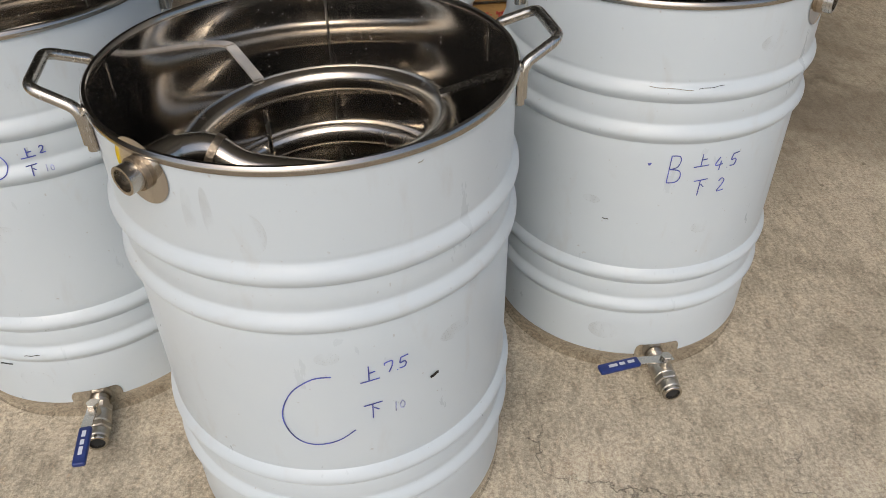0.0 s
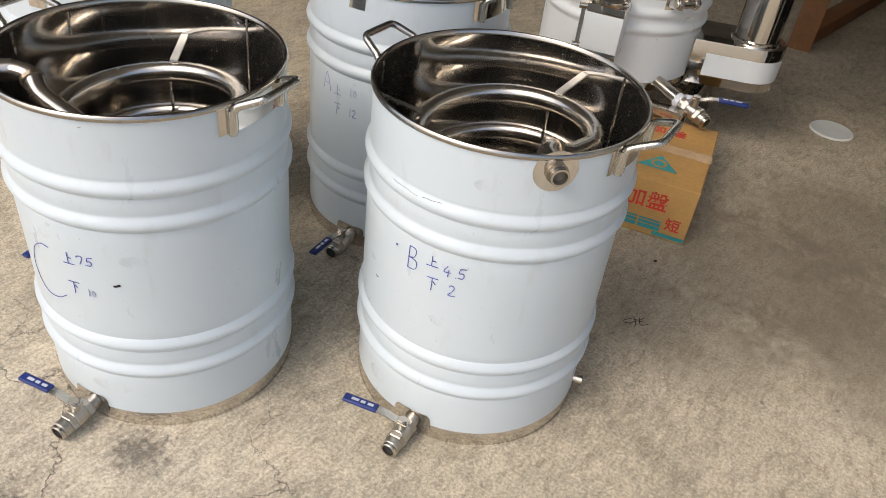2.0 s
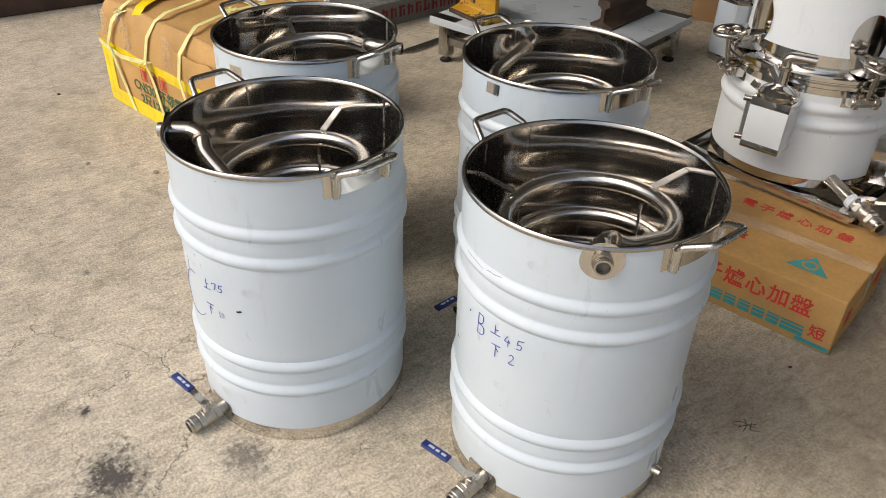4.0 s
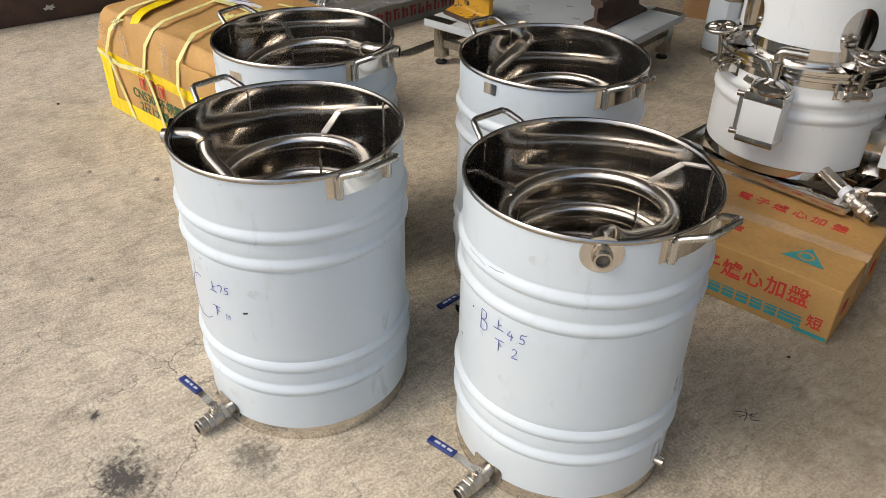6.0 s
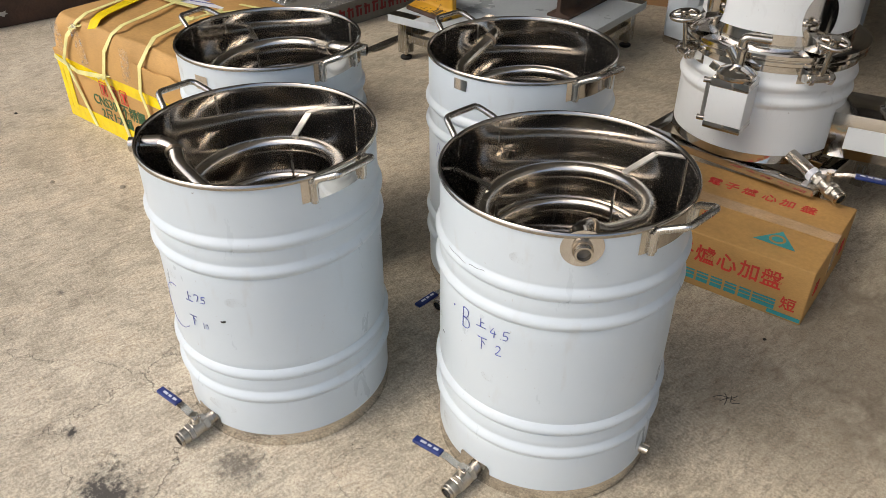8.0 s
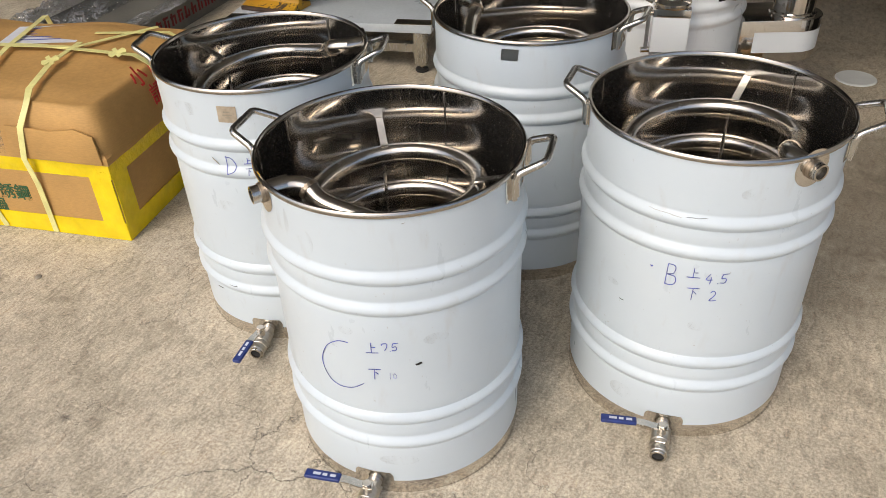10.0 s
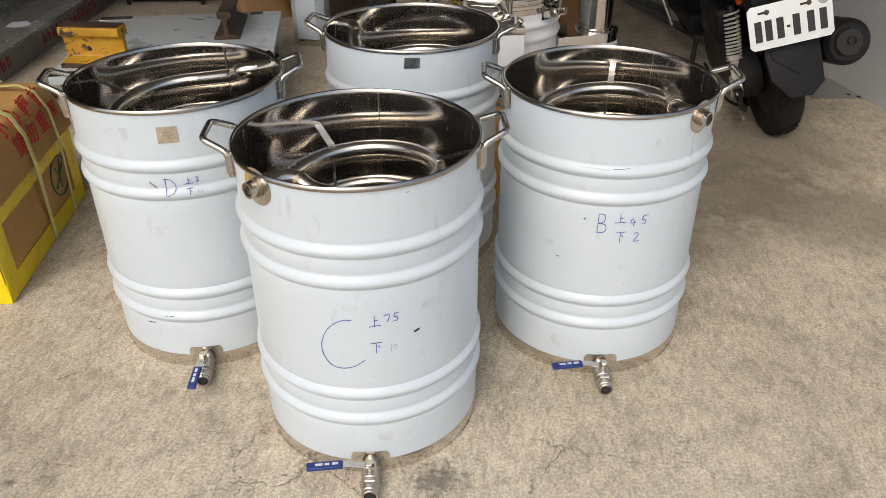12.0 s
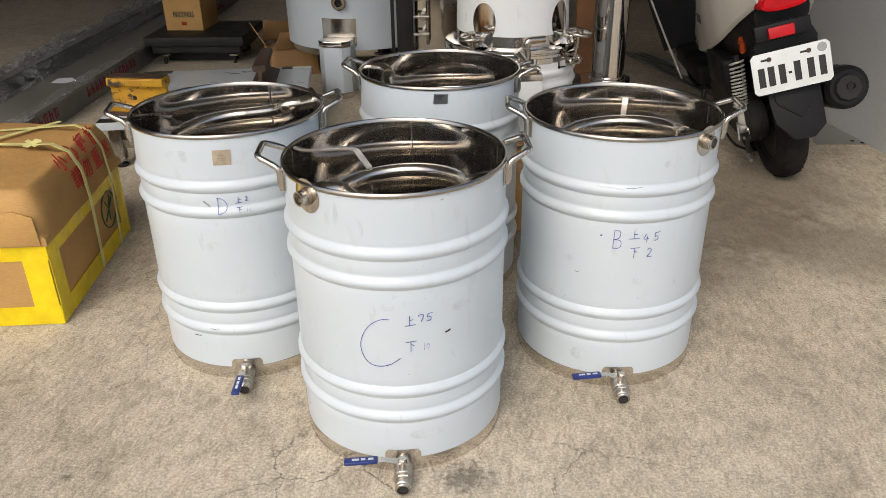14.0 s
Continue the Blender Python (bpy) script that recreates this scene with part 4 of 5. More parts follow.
def burner_carton():
    # frame at the front right lower corner, x to the right, y to the back
    m = pose(0.580, 0.988, 0, 0, 0, 14.2)
    c = thing("burner_carton", "brown parts carton with red characters and teal print", "carton", m)
    sx, sy, h = 0.535, 0.345, 0.148
    body = part("body", box(sx, sy, h, pose(-sx / 2, sy / 2, 0), 0.004, None, 3), KRAFT, c, "brown corrugated board")
    part("seam", box(sx + 0.001, 0.0016, 0.0012, pose(-sx / 2, sy / 2, h - 0.0004)), KRAFT_DARK, c)
    part("tape", box(sx + 0.004, 0.042, 0.0012, pose(-sx / 2, sy / 2, h)), CLEAR_TAPE, c, "shiny brown parcel tape")
    part("tape", box(0.0012, 0.042, 0.09, pose(0.0008, sy / 2, h - 0.09)), CLEAR_TAPE, c, "shiny brown parcel tape")
    front = lambda x, z: pose(x, -0.0008, z, 90, 0, 0)
    top = lambda x, y: pose(x, y, h + 0.0008)
    for ch, x in zip("電子爐心加盤", (-0.348, -0.295, -0.242, -0.190, -0.137, -0.085)):
        lettering(ch, 0.050, RED_INK, c, front(x, 0.093), "lettering", "red brush-style character")
    for ch, x in zip("電子爐心加盤", (-0.333, -0.287, -0.240, -0.190, -0.144, -0.093)):
        lettering(ch, 0.038, RED_INK, c, top(x, 0.262), "lettering", "red brush-style character")
    lettering("造", 0.030, RED_INK, c, top(-0.283, 0.098), "lettering", "red printed character")
    lettering("短", 0.036, RED_INK, c, front(-0.037, 0.043), "lettering", "red printed character")
    for i in range(9):
        x, w = (-0.090, 0.052) if i == 0 else (-0.100 - i * 0.0345, 0.028)
        for h_, z in ((0.010, 0.0245), (0.007, 0.036), (0.004, 0.045)):
            part("teal_bar", box(w, h_, 0.0008, front(x, z)), TEAL_INK, c)
    part("teal_line", box(0.075, 0.010, 0.0008, front(-0.040, 0.012)), TEAL_INK, c)
    tri = prism([(-0.048, -0.030), (0.048, -0.030), (0.0, 0.036)], 0.0008, top(-0.112, 0.088))
    part("triangle_mark", tri, TEAL_INK, c, "teal triangular mark")
    part("triangle_ring", cyl(0.019, 0.0008, top(-0.112, 0.083) @ pose(0, 0, 0.0006), 28, 0, None, 0.013), KRAFT, c)
    for ch, y in zip("加盤", (0.06, 0.27)):
        lettering(ch, 0.040, RED_INK, c, pose(0.0008, y, 0.075, 90, 0, 90), "lettering", "red printed character")


taped_carton()
burner_carton()


# ---- low steel table with rail pieces ----
def rail_outline(k):
    return [(-0.055 * k, 0), (0.055 * k, 0), (0.055 * k, 0.012 * k), (0.012 * k, 0.024 * k), (0.009 * k, 0.032 * k), (0.009 * k, 0.078 * k), (0.014 * k, 0.086 * k), (0.030 * k, 0.092 * k), (0.030 * k, 0.112 * k), (0.022 * k, 0.118 * k),
            (-0.022 * k, 0.118 * k), (-0.030 * k, 0.112 * k), (-0.030 * k, 0.092 * k), (-0.014 * k, 0.086 * k), (-0.009 * k, 0.078 * k), (-0.009 * k, 0.032 * k), (-0.012 * k, 0.024 * k), (-0.055 * k, 0.012 * k)]


TABLE = pose(-1.394, 1.220, 0, 0, 0, 15.0)
tb = thing("low_table", "low stainless work table with film-covered top on levelling feet", "table", TABLE)
TW, TD, TH = 0.754, 0.771, 0.186
part("tabletop", box(TW, TD, 0.030, pose(TW / 2, TD / 2, TH - 0.030), 0.003), TABLE_TOP, tb, "pale film-covered steel top")
for i, (x, y) in enumerate(((0, 0), (TW, 0), (0, TD), (TW, TD))):
    sx, sy = (1 if x == 0 else -1), (1 if y == 0 else -1)
    part("corner_strip", box(0.13, 0.05, 0.0012, pose(x + sx * 0.066, y + sy * 0.026, TH)), STEEL, tb, "bare steel corner")
    leg = part("leg", box(0.045, 0.045, TH - 0.055, pose(x + sx * 0.05, y + sy * 0.05, 0.028), 0.002), SATIN, tb, "square steel leg")
    part("levelling_foot", cyl(0.024, 0.012, pose(x + sx * 0.05, y + sy * 0.05, 0.0), 24, 0.003), BLACK_METAL, leg)
    part("screw", cyl(0.008, 0.02, pose(x + sx * 0.05, y + sy * 0.05, 0.011), 14), PIPE, leg)
for y in (0.05, TD - 0.05):
    part("rail", box(TW - 0.145, 0.03, 0.03, pose(TW / 2, y, 0.075)), SATIN, tb, "steel stretcher")
for x in (0.05, TW - 0.05):
    part("rail", box(0.03, TD - 0.145, 0.03, pose(x, TD / 2, 0.075)), SATIN, tb, "steel stretcher")

yr = thing("yellow_rail_block", "short rail block in chipped yellow paint on the table", "rail block", TABLE @ pose(0.143, 0.1325, TH, 0, 0, -13))
ym = pose(-0.11, 0, 0, 90, 0, 90)
part("rail", prism(rail_outline(1.15), 0.22, ym, 0.002), YELLOW, yr)
part("foot", box(0.216, 0.134, 0.015, pose(0, 0, 0.0005), 0.002), RUST, yr, "rusty brown foot flange")
part("worn_head", box(0.214, 0.062, 0.003, pose(0, 0, 0.1352), 0.001), RUST, yr, "rusty worn head of the rail")
part("bolt_hole", cyl(0.009, 0.022, pose(-0.02, 0.011, 0.055, 90, 0, 0), 18), HOLE, yr)
br = thing("brown_rail", "rusty brown steel rail offcut on the table", "rail block", TABLE @ pose(0.566, 0.36, TH, 0, 0, 0))
part("rail", prism(rail_outline(0.9), 0.34, pose(0, 0.34, 0, 90, 0, 0), 0.002), RUST, br)


# ---- steam pot with clamps and condenser ----
T = pose(0.110, 1.430, 0.012)
pot = thing("steam_pot", "tall clamped stainless still pot partly in white film", "pot", T)
pr = 0.216
prof = []
for i in range(61):
    z = 0.203 + (0.424 - 0.203) * i / 60
    r = pr
    for c in (0.388, 0.345):
        if abs(z - c) < 0.016:
            r += 0.007 * math.cos(abs(z - c) / 0.016 * math.pi / 2) ** 1.3
    prof.append((r, z))
part("lower_shell", lathe(prof, 96), FILM_WHITE, pot, "white film over ribbed steel")
part("bottom_band", lathe([(0.0005, 0.1715), (pr - 0.03, 0.1715), (pr - 0.010, 0.1735), (pr + 0.001, 0.180), (pr + 0.001, 0.203)], 96), STEEL, pot, "bare steel bottom")
part("upper_band", lathe([(pr + 0.001, 0.424), (pr + 0.001, 0.444)], 96), STEEL, pot)
part("flange", lathe([(pr - 0.01, 0.444), (pr + 0.012, 0.444), (pr + 0.016, 0.447), (pr + 0.016, 0.455), (pr + 0.012, 0.458), (pr + 0.012, 0.460), (pr + 0.016, 0.463), (pr + 0.016, 0.471), (pr + 0.010, 0.474), (0.19, 0.475)], 96), STEEL, pot, "bolted steel flange rings")
part("neck", lathe([(0.191, 0.475), (0.190, 0.510)], 96), STEEL, pot, "bare steel neck band")
part("upper_shell", lathe([(0.1912, 0.510), (0.189, 0.60), (0.180, 0.80), (0.166, 1.05), (0.160, 1.06), (0.0005, 1.065)], 96), FILM_WHITE, pot, "white film over steel hood")


def pot_at(a, r, z):
    return Vector((r * math.cos(radians(a)), r * math.sin(radians(a)), z))


def clamp(a):
    d = pot_at(a, 1, 0)
    side = Vector((-d.y, d.x, 0))
    up = Vector((0, 0, 1))
    # curved guard plate on the hood
    bm = bmesh.new()
    grid = {}
    n = 12
    for i in range(n + 1):
        for j in range(n + 1):
            s, t = i / n * 2 - 1, j / n * 2 - 1
            x, y = s * math.sqrt(1 - t * t / 2), t * math.sqrt(1 - s * s / 2)
            grid[i, j] = bm.verts.new(pot_at(a + math.degrees(x * 0.042 / 0.19), 0.1925 - 0.01 * max(0, y * 0.062), 0.552 + y * 0.062))
    for i in range(n):
        for j in range(n):
            bm.faces.new((grid[i, j], grid[i + 1, j], grid[i + 1, j + 1], grid[i, j + 1]))
    g = part("guard_plate", bm, STEEL, pot, "bare oval steel patch")
    part("patch", lathe([(pr + 0.0015, 0.385), (pr + 0.0015, 0.424)], 8, a - 9, a + 9), STEEL, pot)
    # bracket, eye bolt, handwheel
    m = Matrix((( d.x, side.x, 0, 0), (d.y, side.y, 0, 0), (0, 0, 1, 0), (0, 0, 0, 1)))
    c = part("clamp", prism([(0.175, 0.472), (0.255, 0.488), (0.262, 0.500), (0.235, 0.515), (0.175, 0.520)], 0.040, m @ pose(0, 0.020, 0, 90, 0, 0), 0.002), STEEL, pot, "folded steel clamp bracket")
    part("lug", cyl(0.011, 0.07, along(d * 0.252 + side * -0.035 + up * 0.428, d * 0.252 + side * 0.035 + up * 0.428), 18, 0.002), PIPE, c)
    part("lug_plate", prism([(0.212, 0.41), (0.262, 0.415), (0.268, 0.43), (0.258, 0.442), (0.212, 0.444)], 0.012, m @ pose(0, 0.03, 0, 90, 0, 0), 0.001), STEEL, c)
    part("lug_plate", prism([(0.212, 0.41), (0.262, 0.415), (0.268, 0.43), (0.258, 0.442), (0.212, 0.444)], 0.012, m @ pose(0, -0.018, 0, 90, 0, 0), 0.001), STEEL, c)
    lean = (up + d * 0.16).normalized()
    b0 = d * 0.253 + up * 0.428
    part("eye_bolt", tube([b0, b0 + lean * 0.10], 0.006, 12), PIPE, c)
    w0 = b0 + lean * 0.088
    wm = along(w0, w0 + lean)
    wheel = part("handwheel", tube([wm @ Vector((0.034 * math.cos(t), 0.034 * math.sin(t), 0.006)) for t in (2 * math.pi * i / 36 for i in range(36))], 0.0062, 12, None, False, True), PIPE, c, "small polished handwheel")
    bm = cyl(0.013, 0.02, wm, 20, 0.002)
    for k in range(4):
        t = radians(45 + 90 * k)
        tube([wm @ Vector((0.010 * math.cos(t), 0.010 * math.sin(t), 0.008)), wm @ Vector((0.033 * math.cos(t), 0.033 * math.sin(t), 0.006))], 0.0042, 8, bm)
    part("spokes", bm, PIPE, wheel)


for a in (-32, -115, 84):
    clamp(a)

ga = -75.5
gd = pot_at(ga, 1, 0)
gm = pose(0, 0, 0, 0, 0, ga + 90)
box_y = -(pr + 0.040)
gb = part("level_box", box(0.094, 0.075, 0.125, gm @ pose(0, box_y, 0.288), 0.003), FILM_WHITE, pot, "small film-covered level box")
part("box_band", box(0.0955, 0.0765, 0.022, gm @ pose(0, box_y, 0.392), 0.003), STEEL, gb, "bare steel band")
part("box_band", box(0.0955, 0.0765, 0.018, gm @ pose(0, box_y, 0.282), 0.003), STEEL, gb, "bare steel band")
dome = part("dome", lathe([(0.046, 0.0), (0.048, 0.004), (0.048, 0.012), (0.044, 0.016), (0.030, 0.024), (0.016, 0.030), (0.014, 0.034)], 40), STEEL, pot, "polished clamp dome", gm @ pose(0, box_y - 0.002, 0.415))
yb = gm @ Vector((0, box_y - 0.002, 0.442))
part("branch", tube([yb, yb + Vector((0, 0, 0.046))], 0.0135, 18), PIPE, dome, "welded steel branch pipe").parent = pot
part("branch", tube([yb + Vector((0, 0, 0.008)), yb + (gm.to_3x3() @ Vector((-0.028, 0, 0.042)))], [0.0135, 0.0145], 18), PIPE, pot, "welded steel branch pipe")
part("collar", cyl(0.0165, 0.008, pose(*(yb + Vector((0, 0, 0.040)))), 20, 0.002), PIPE, pot)
ex = gm.to_3x3() @ Vector((1, 0.25, 0)).normalized()
part("elbow", tube(rounded([yb + Vector((0, 0, 0.043)), yb + Vector((0, 0, 0.072)), yb + Vector((0, 0, 0.072)) + ex * 0.062], 0.022, 8), 0.0115, 18), PIPE, pot, "steel elbow pipe")
gl = gm.to_3x3() @ Vector((-1, -0.2, 0)).normalized()
gp = gm @ Vector((-0.058, box_y - 0.02, 0.298))
part("sight_tube", tube([gp, gp + Vector((0, 0, 0.105))], 0.0052, 14), GALV, pot, "slim sight tube")
for z in (0.0, 0.10):
    part("sight_fitting", tube([gp + Vector((0, 0, z)) - gl * 0.014, gp + Vector((0, 0, z)) + gl * 0.012], 0.0075, 14), PIPE, pot)
part("wing_nut", box(0.022, 0.006, 0.018, gm @ pose(-0.062, box_y, 0.420, 0, 25, 0), 0.002), PIPE, pot)

# outlet pipe and valve
p0, p1 = Vector((0.185, -0.110, 0.205)), Vector((0.268, -0.130, 0.186))
part("outlet_pipe", tube([p0, p1], 0.0175, 22), PIPE, pot, "steel outlet pipe")
part("thread_tape", tube([p1 - (p1 - p0).normalized() * 0.012, p1 + (p1 - p0).normalized() * 0.004], 0.0185, 20), PAPER, pot, "white thread tape")
ball_valve(pot, p1, p1 - p0, (0.92, 0.40, 0.0), 1.2)

# condenser box and column
ca = pose(0.340, 0.125, -0.012, 0, 0, 24)
def stadium(r, back, z0, z1, bm=None):
    out = [(-back, -r), *[(r * math.sin(t) + 0.0, -r * math.cos(t)) for t in (math.pi * i / 20 for i in range(21))], (-back, r)]
    return prism(out, z1 - z0, ca @ pose(0, 0, z0), 0.002, bm)
part("condenser_box", stadium(0.082, 0.165, 0.205, 0.325), STEEL, pot, "polished rounded steel box")
bm = lathe([(0.0832, 0.232), (0.0832, 0.292)], 20, -90, 90)
for s in (-1, 1):
    box(0.125, 0.0012, 0.06, pose(-0.0625, s * 0.0829, 0.232), 0, bm)
bm.transform(ca)
part("film_strip", bm, FILM_WHITE, pot, "strip of white film")
part("column", lathe([(0.0575, 0.325), (0.0575, 1.30), (0.0005, 1.302)], 64), STEEL, pot, "tall polished steel column", Matrix.Translation(ca.translation))
part("column_collar", lathe([(0.066, 0.3255), (0.066, 0.331), (0.058, 0.333)], 64), STEEL, pot, "", Matrix.Translation(ca.translation))

stand = thing("pot_stand", "square stainless angle-bar stand under the pot", "stand", pose(0.405, 1.258, 0, 0, 0, 7.5))
SW = 0.50
for (x, y, lx, ly) in ((-SW / 2, 0.02, SW, 0.04), (-SW / 2, SW - 0.02, SW, 0.04), (-0.02, SW / 2, 0.04, SW - 0.084), (-SW + 0.02, SW / 2, 0.04, SW - 0.084), (-SW / 2, SW * 0.36, SW - 0.084, 0.04), (-SW / 2, SW * 0.70, SW - 0.084, 0.04)):
    part("rail", box(lx, ly, 0.022, pose(x, y, 0.161), 0.002), STEEL, stand, "steel angle rail")
for x, y in ((-0.02, 0.10), (-SW + 0.02, 0.10), (-0.02, SW - 0.02), (-SW + 0.02, SW - 0.02)):
    part("leg", box(0.036, 0.036, 0.1605, pose(x, y, 0), 0.002), SATIN, stand, "steel leg")


# ---- large tank behind ----
bt = thing("storage_tank", "large film-wrapped round steel tank on box legs", "tank", pose(-0.775, 2.76, 0))
part("wall", lathe([(0.375, 0.210), (0.375, 0.60), (0.375, 1.15), (0.36, 1.17), (0.0005, 1.2)], 96), FILM, bt, "pale film over steel wall")
part("bottom", lathe([(0.0005, 0.172), (0.34, 0.172), (0.37, 0.179), (0.376, 0.190), (0.376, 0.210)], 96), STEEL, bt, "bare steel bottom edge")
for a in (-92, 25, 145):
    lm = pose(0.435 * math.cos(radians(a)), 0.435 * math.sin(radians(a)), 0, 0, 0, a + 90)
    hexa = [(-0.078, -0.02), (-0.045, -0.055), (0.045, -0.055), (0.078, -0.02), (0.078, 0.06), (-0.078, 0.06)]
    leg = part("leg", prism(hexa, 0.215, lm @ pose(0, 0, 0.03), 0.003), FILM, bt, "film-covered angular leg")
    for z, h in ((0.0, 0.0298), (0.2452, 0.028)):
        part("leg_band", prism([(x * 1.01, y * 1.01) for x, y in hexa], h, lm @ pose(0, 0, z), 0.002), STEEL, leg, "bare steel band")
    part("leg_patch", lathe([(0.3765, 0.23), (0.3765, 0.36)], 10, a - 13, a + 13), RIM, bt)
part("port", cyl(0.035, 0.03, along((0.0, -0.37, 0.435), (0.0, -1.0, 0.435)), 28, 0.004, None, 0.018), PIPE, bt, "round steel port")
part("port_bore", cyl(0.0178, 0.004, along((0.0, -0.374, 0.435), (0.0, -1.0, 0.435)), 20), HOLE, bt)

# panel machine between the tanks
pm = thing("panel_machine", "upright steel panel with black column and small fittings", "machine", pose(-0.37, 2.36, 0, 0, 0, 8))
part("panel", box(0.20, 0.02, 1.1, pose(0.06, 0.06, 0.12), 0.003), STEEL, pm, "polished steel panel")
part("column", box(0.075, 0.07, 1.2, pose(-0.085, 0.0, 0.0), 0.01), BLACK_METAL, pm, "black steel column")
part("post", box(0.016, 0.016, 1.2, pose(-0.14, -0.03, 0.0)), BLACK_METAL, pm, "thin black post")
part("post", box(0.022, 0.022, 1.2, pose(0.175, 0.0, 0.0, 0, 4, 0)), BLACK_METAL, pm, "thin black post")
part("base", box(0.36, 0.22, 0.10, pose(0.02, 0.04, 0.0), 0.004), BLACK_METAL, pm)
for z in (0.30, 0.38, 0.46):
    f = part("fitting", tube([(0.0, 0.045, z), (0.0, -0.005, z)], 0.014, 18), CAST, pm, "small pipe fitting")
    part("fitting_bar", tube([(-0.045, 0.0, z), (0.028, 0.0, z)], 0.007, 12), CAST, f)
part("pipe", tube([(0.022, 0.01, 0.25), (0.022, 0.01, 0.60)], 0.008, 14), PIPE, pm)


# ---- platform scale, cartons, wood ----
sc = thing("platform_scale", "low black platform scale on small feet", "scale", pose(-1.80, 3.08, 0, 0, 0, 8))
part("platform", box(0.56, 0.50, 0.05, pose(0, 0, 0.112), 0.008), BLACK_METAL, sc, "dusty black platform plate")
part("frame", box(0.50, 0.44, 0.045, pose(0, 0, 0.066), 0.004), BLACK_METAL, sc)
for y in (-0.10, 0.10):
    part("runner", box(0.40, 0.05, 0.058, pose(0, y, 0.006), 0.003), BLACK_METAL, sc)
for x, y in ((-0.2, -0.17), (0.2, -0.17), (-0.2, 0.17), (0.2, 0.17)):
    ft = part("foot", cyl(0.034, 0.014, pose(x, y, 0.046), 24, 0.003), SATIN, sc, "steel levelling foot")
    part("screw", cyl(0.011, 0.05, pose(x, y, 0.0), 14), BLACK_METAL, ft)
sb = thing("small_carton", "brown carton with a barcode label on the scale", "carton", pose(-1.90, 3.14, 0.162, 0, 0, 4))
part("body", box(0.22, 0.26, 0.26, None, 0.004), KRAFT, sb, "brown corrugated board")
bm = bmesh.new()
for i in range(22):
    box(0.0022 + 0.0022 * ((i * 7) % 3 == 0), 0.0008, 0.032, pose(-0.055 + i * 0.0055, -0.1305, 0.075), 0, bm)
part("barcode", bm, BLACK_INK, sb, "black printed bars")
part("print_mark", box(0.03, 0.0008, 0.02, pose(0.0, -0.1305, 0.03)), AMBER, sb)

bc = thing("torn_carton", "torn open brown carton lying on the floor", "carton", pose(-1.19, 2.79, 0, 0, 0, 30))
part("body", crumpled_box(0.26, 0.24, 0.0, 0.15, 0.006, 0.012, 8, 12), KRAFT_DARK, bc, "crumpled dark cardboard")
for (x, y, z, rx, ry, rz, w, d) in ((0.02, -0.12, 0.15, 128, 0, 4, 0.24, 0.13), (-0.13, 0.0, 0.15, 60, 0, 88, 0.22, 0.12), (0.13, 0.0, 0.14, 118, 0, -84, 0.22, 0.12), (0.0, 0.13, 0.15, 60, 0, 178, 0.24, 0.14)):
    part("flap", prism([(-w / 2, 0), (w / 2, 0), (w * 0.46, d), (w * 0.1, d * 0.86), (-w * 0.44, d)], 0.005, pose(x, y, z, rx, ry, rz), 0.001), KRAFT_DARK, bc, "torn cardboard flap")
st = thing("carton_stack", "stacked brown cartons with printed lines", "carton", pose(-1.15, 3.65, 0, 0, 0, 20))
for i, (w, h, z) in enumerate(((0.42, 0.30, 0.0), (0.38, 0.28, 0.301))):
    b = part("carton", box(w, 0.36, h, pose(0, 0, z), 0.004), KRAFT_DARK, st, "brown corrugated board")
    bm = bmesh.new()
    for k in range(4):
        box(0.20 - 0.03 * (k % 2), 0.0008, 0.014, pose(0.02, -0.1806, z + 0.06 + k * 0.035), 0, bm)
    part("print_lines", bm, BLACK_INK, b)

wp = thing("wood_plank", "orange-brown wooden plank leaning upright", "plank", pose(0.385, 2.56, 0.0, -5, 0, 10))
part("plank", box(0.085, 0.035, 1.20, None, 0.004), WOOD, wp)
wb = thing("wood_beam", "orange-brown wooden beam lying on the floor", "beam", pose(0.42, 3.15, 0.0, 0, 0, -5))
part("beam", box(0.075, 1.0, 0.06, None, 0.004), WOOD, wb)
dk = thing("dark_timber", "dark weathered timber sleeper with peeling paint", "timber", pose(-2.86, 0.05, 0, 0, 0, 2))
part("beam", box(0.16, 1.7, 0.20, None, 0.008), WOOD_DARK, dk)
part("peeling_paint", prism([(-0.03, 0.0), (-0.01, 0.006), (0.012, -0.004), (0.02, 0.008), (0.038, 0.012), (0.024, 0.022), (0.03, 0.032), (0.004, 0.026), (-0.016, 0.034), (-0.022, 0.02), (-0.04, 0.016)], 0.002, pose(0.08, 0.03, 0.05, 90, 0, 90) @ Matrix.Scale(0.7, 4)), SPRING, dk, "flaking white paint patch")
part("cap", box(0.12, 1.6, 0.12, pose(-0.01, 0.0, 0.2005), 0.008), WOOD_DARK, dk)

strips = thing("metal_strips", "loose dark metal strips lying on the floor", "metal strip", pose(0.92, 3.0, 0, 0, 0, 30))
for i in range(6):
    part("strip", box(0.022, 1.1 - 0.07 * i, 0.006, pose(-0.10 + i * 0.034, 0.04 * (i % 3), 0.0005 + 0.0065 * (i % 2), 0, 0, 2.5 * (i - 3))), GALV, strips)

rods = thing("steel_rods", "thin dark steel rods lying on the floor", "rod", pose(-1.55, 1.34, 0.006, 0, 0, 14))
for i in range(4):
    part("rod", tube([(-0.018 + i * 0.012, -0.2 + 0.02 * i, 0), (-0.018 + i * 0.012, 0.22, 0)], 0.005, 10), SATIN, rods)


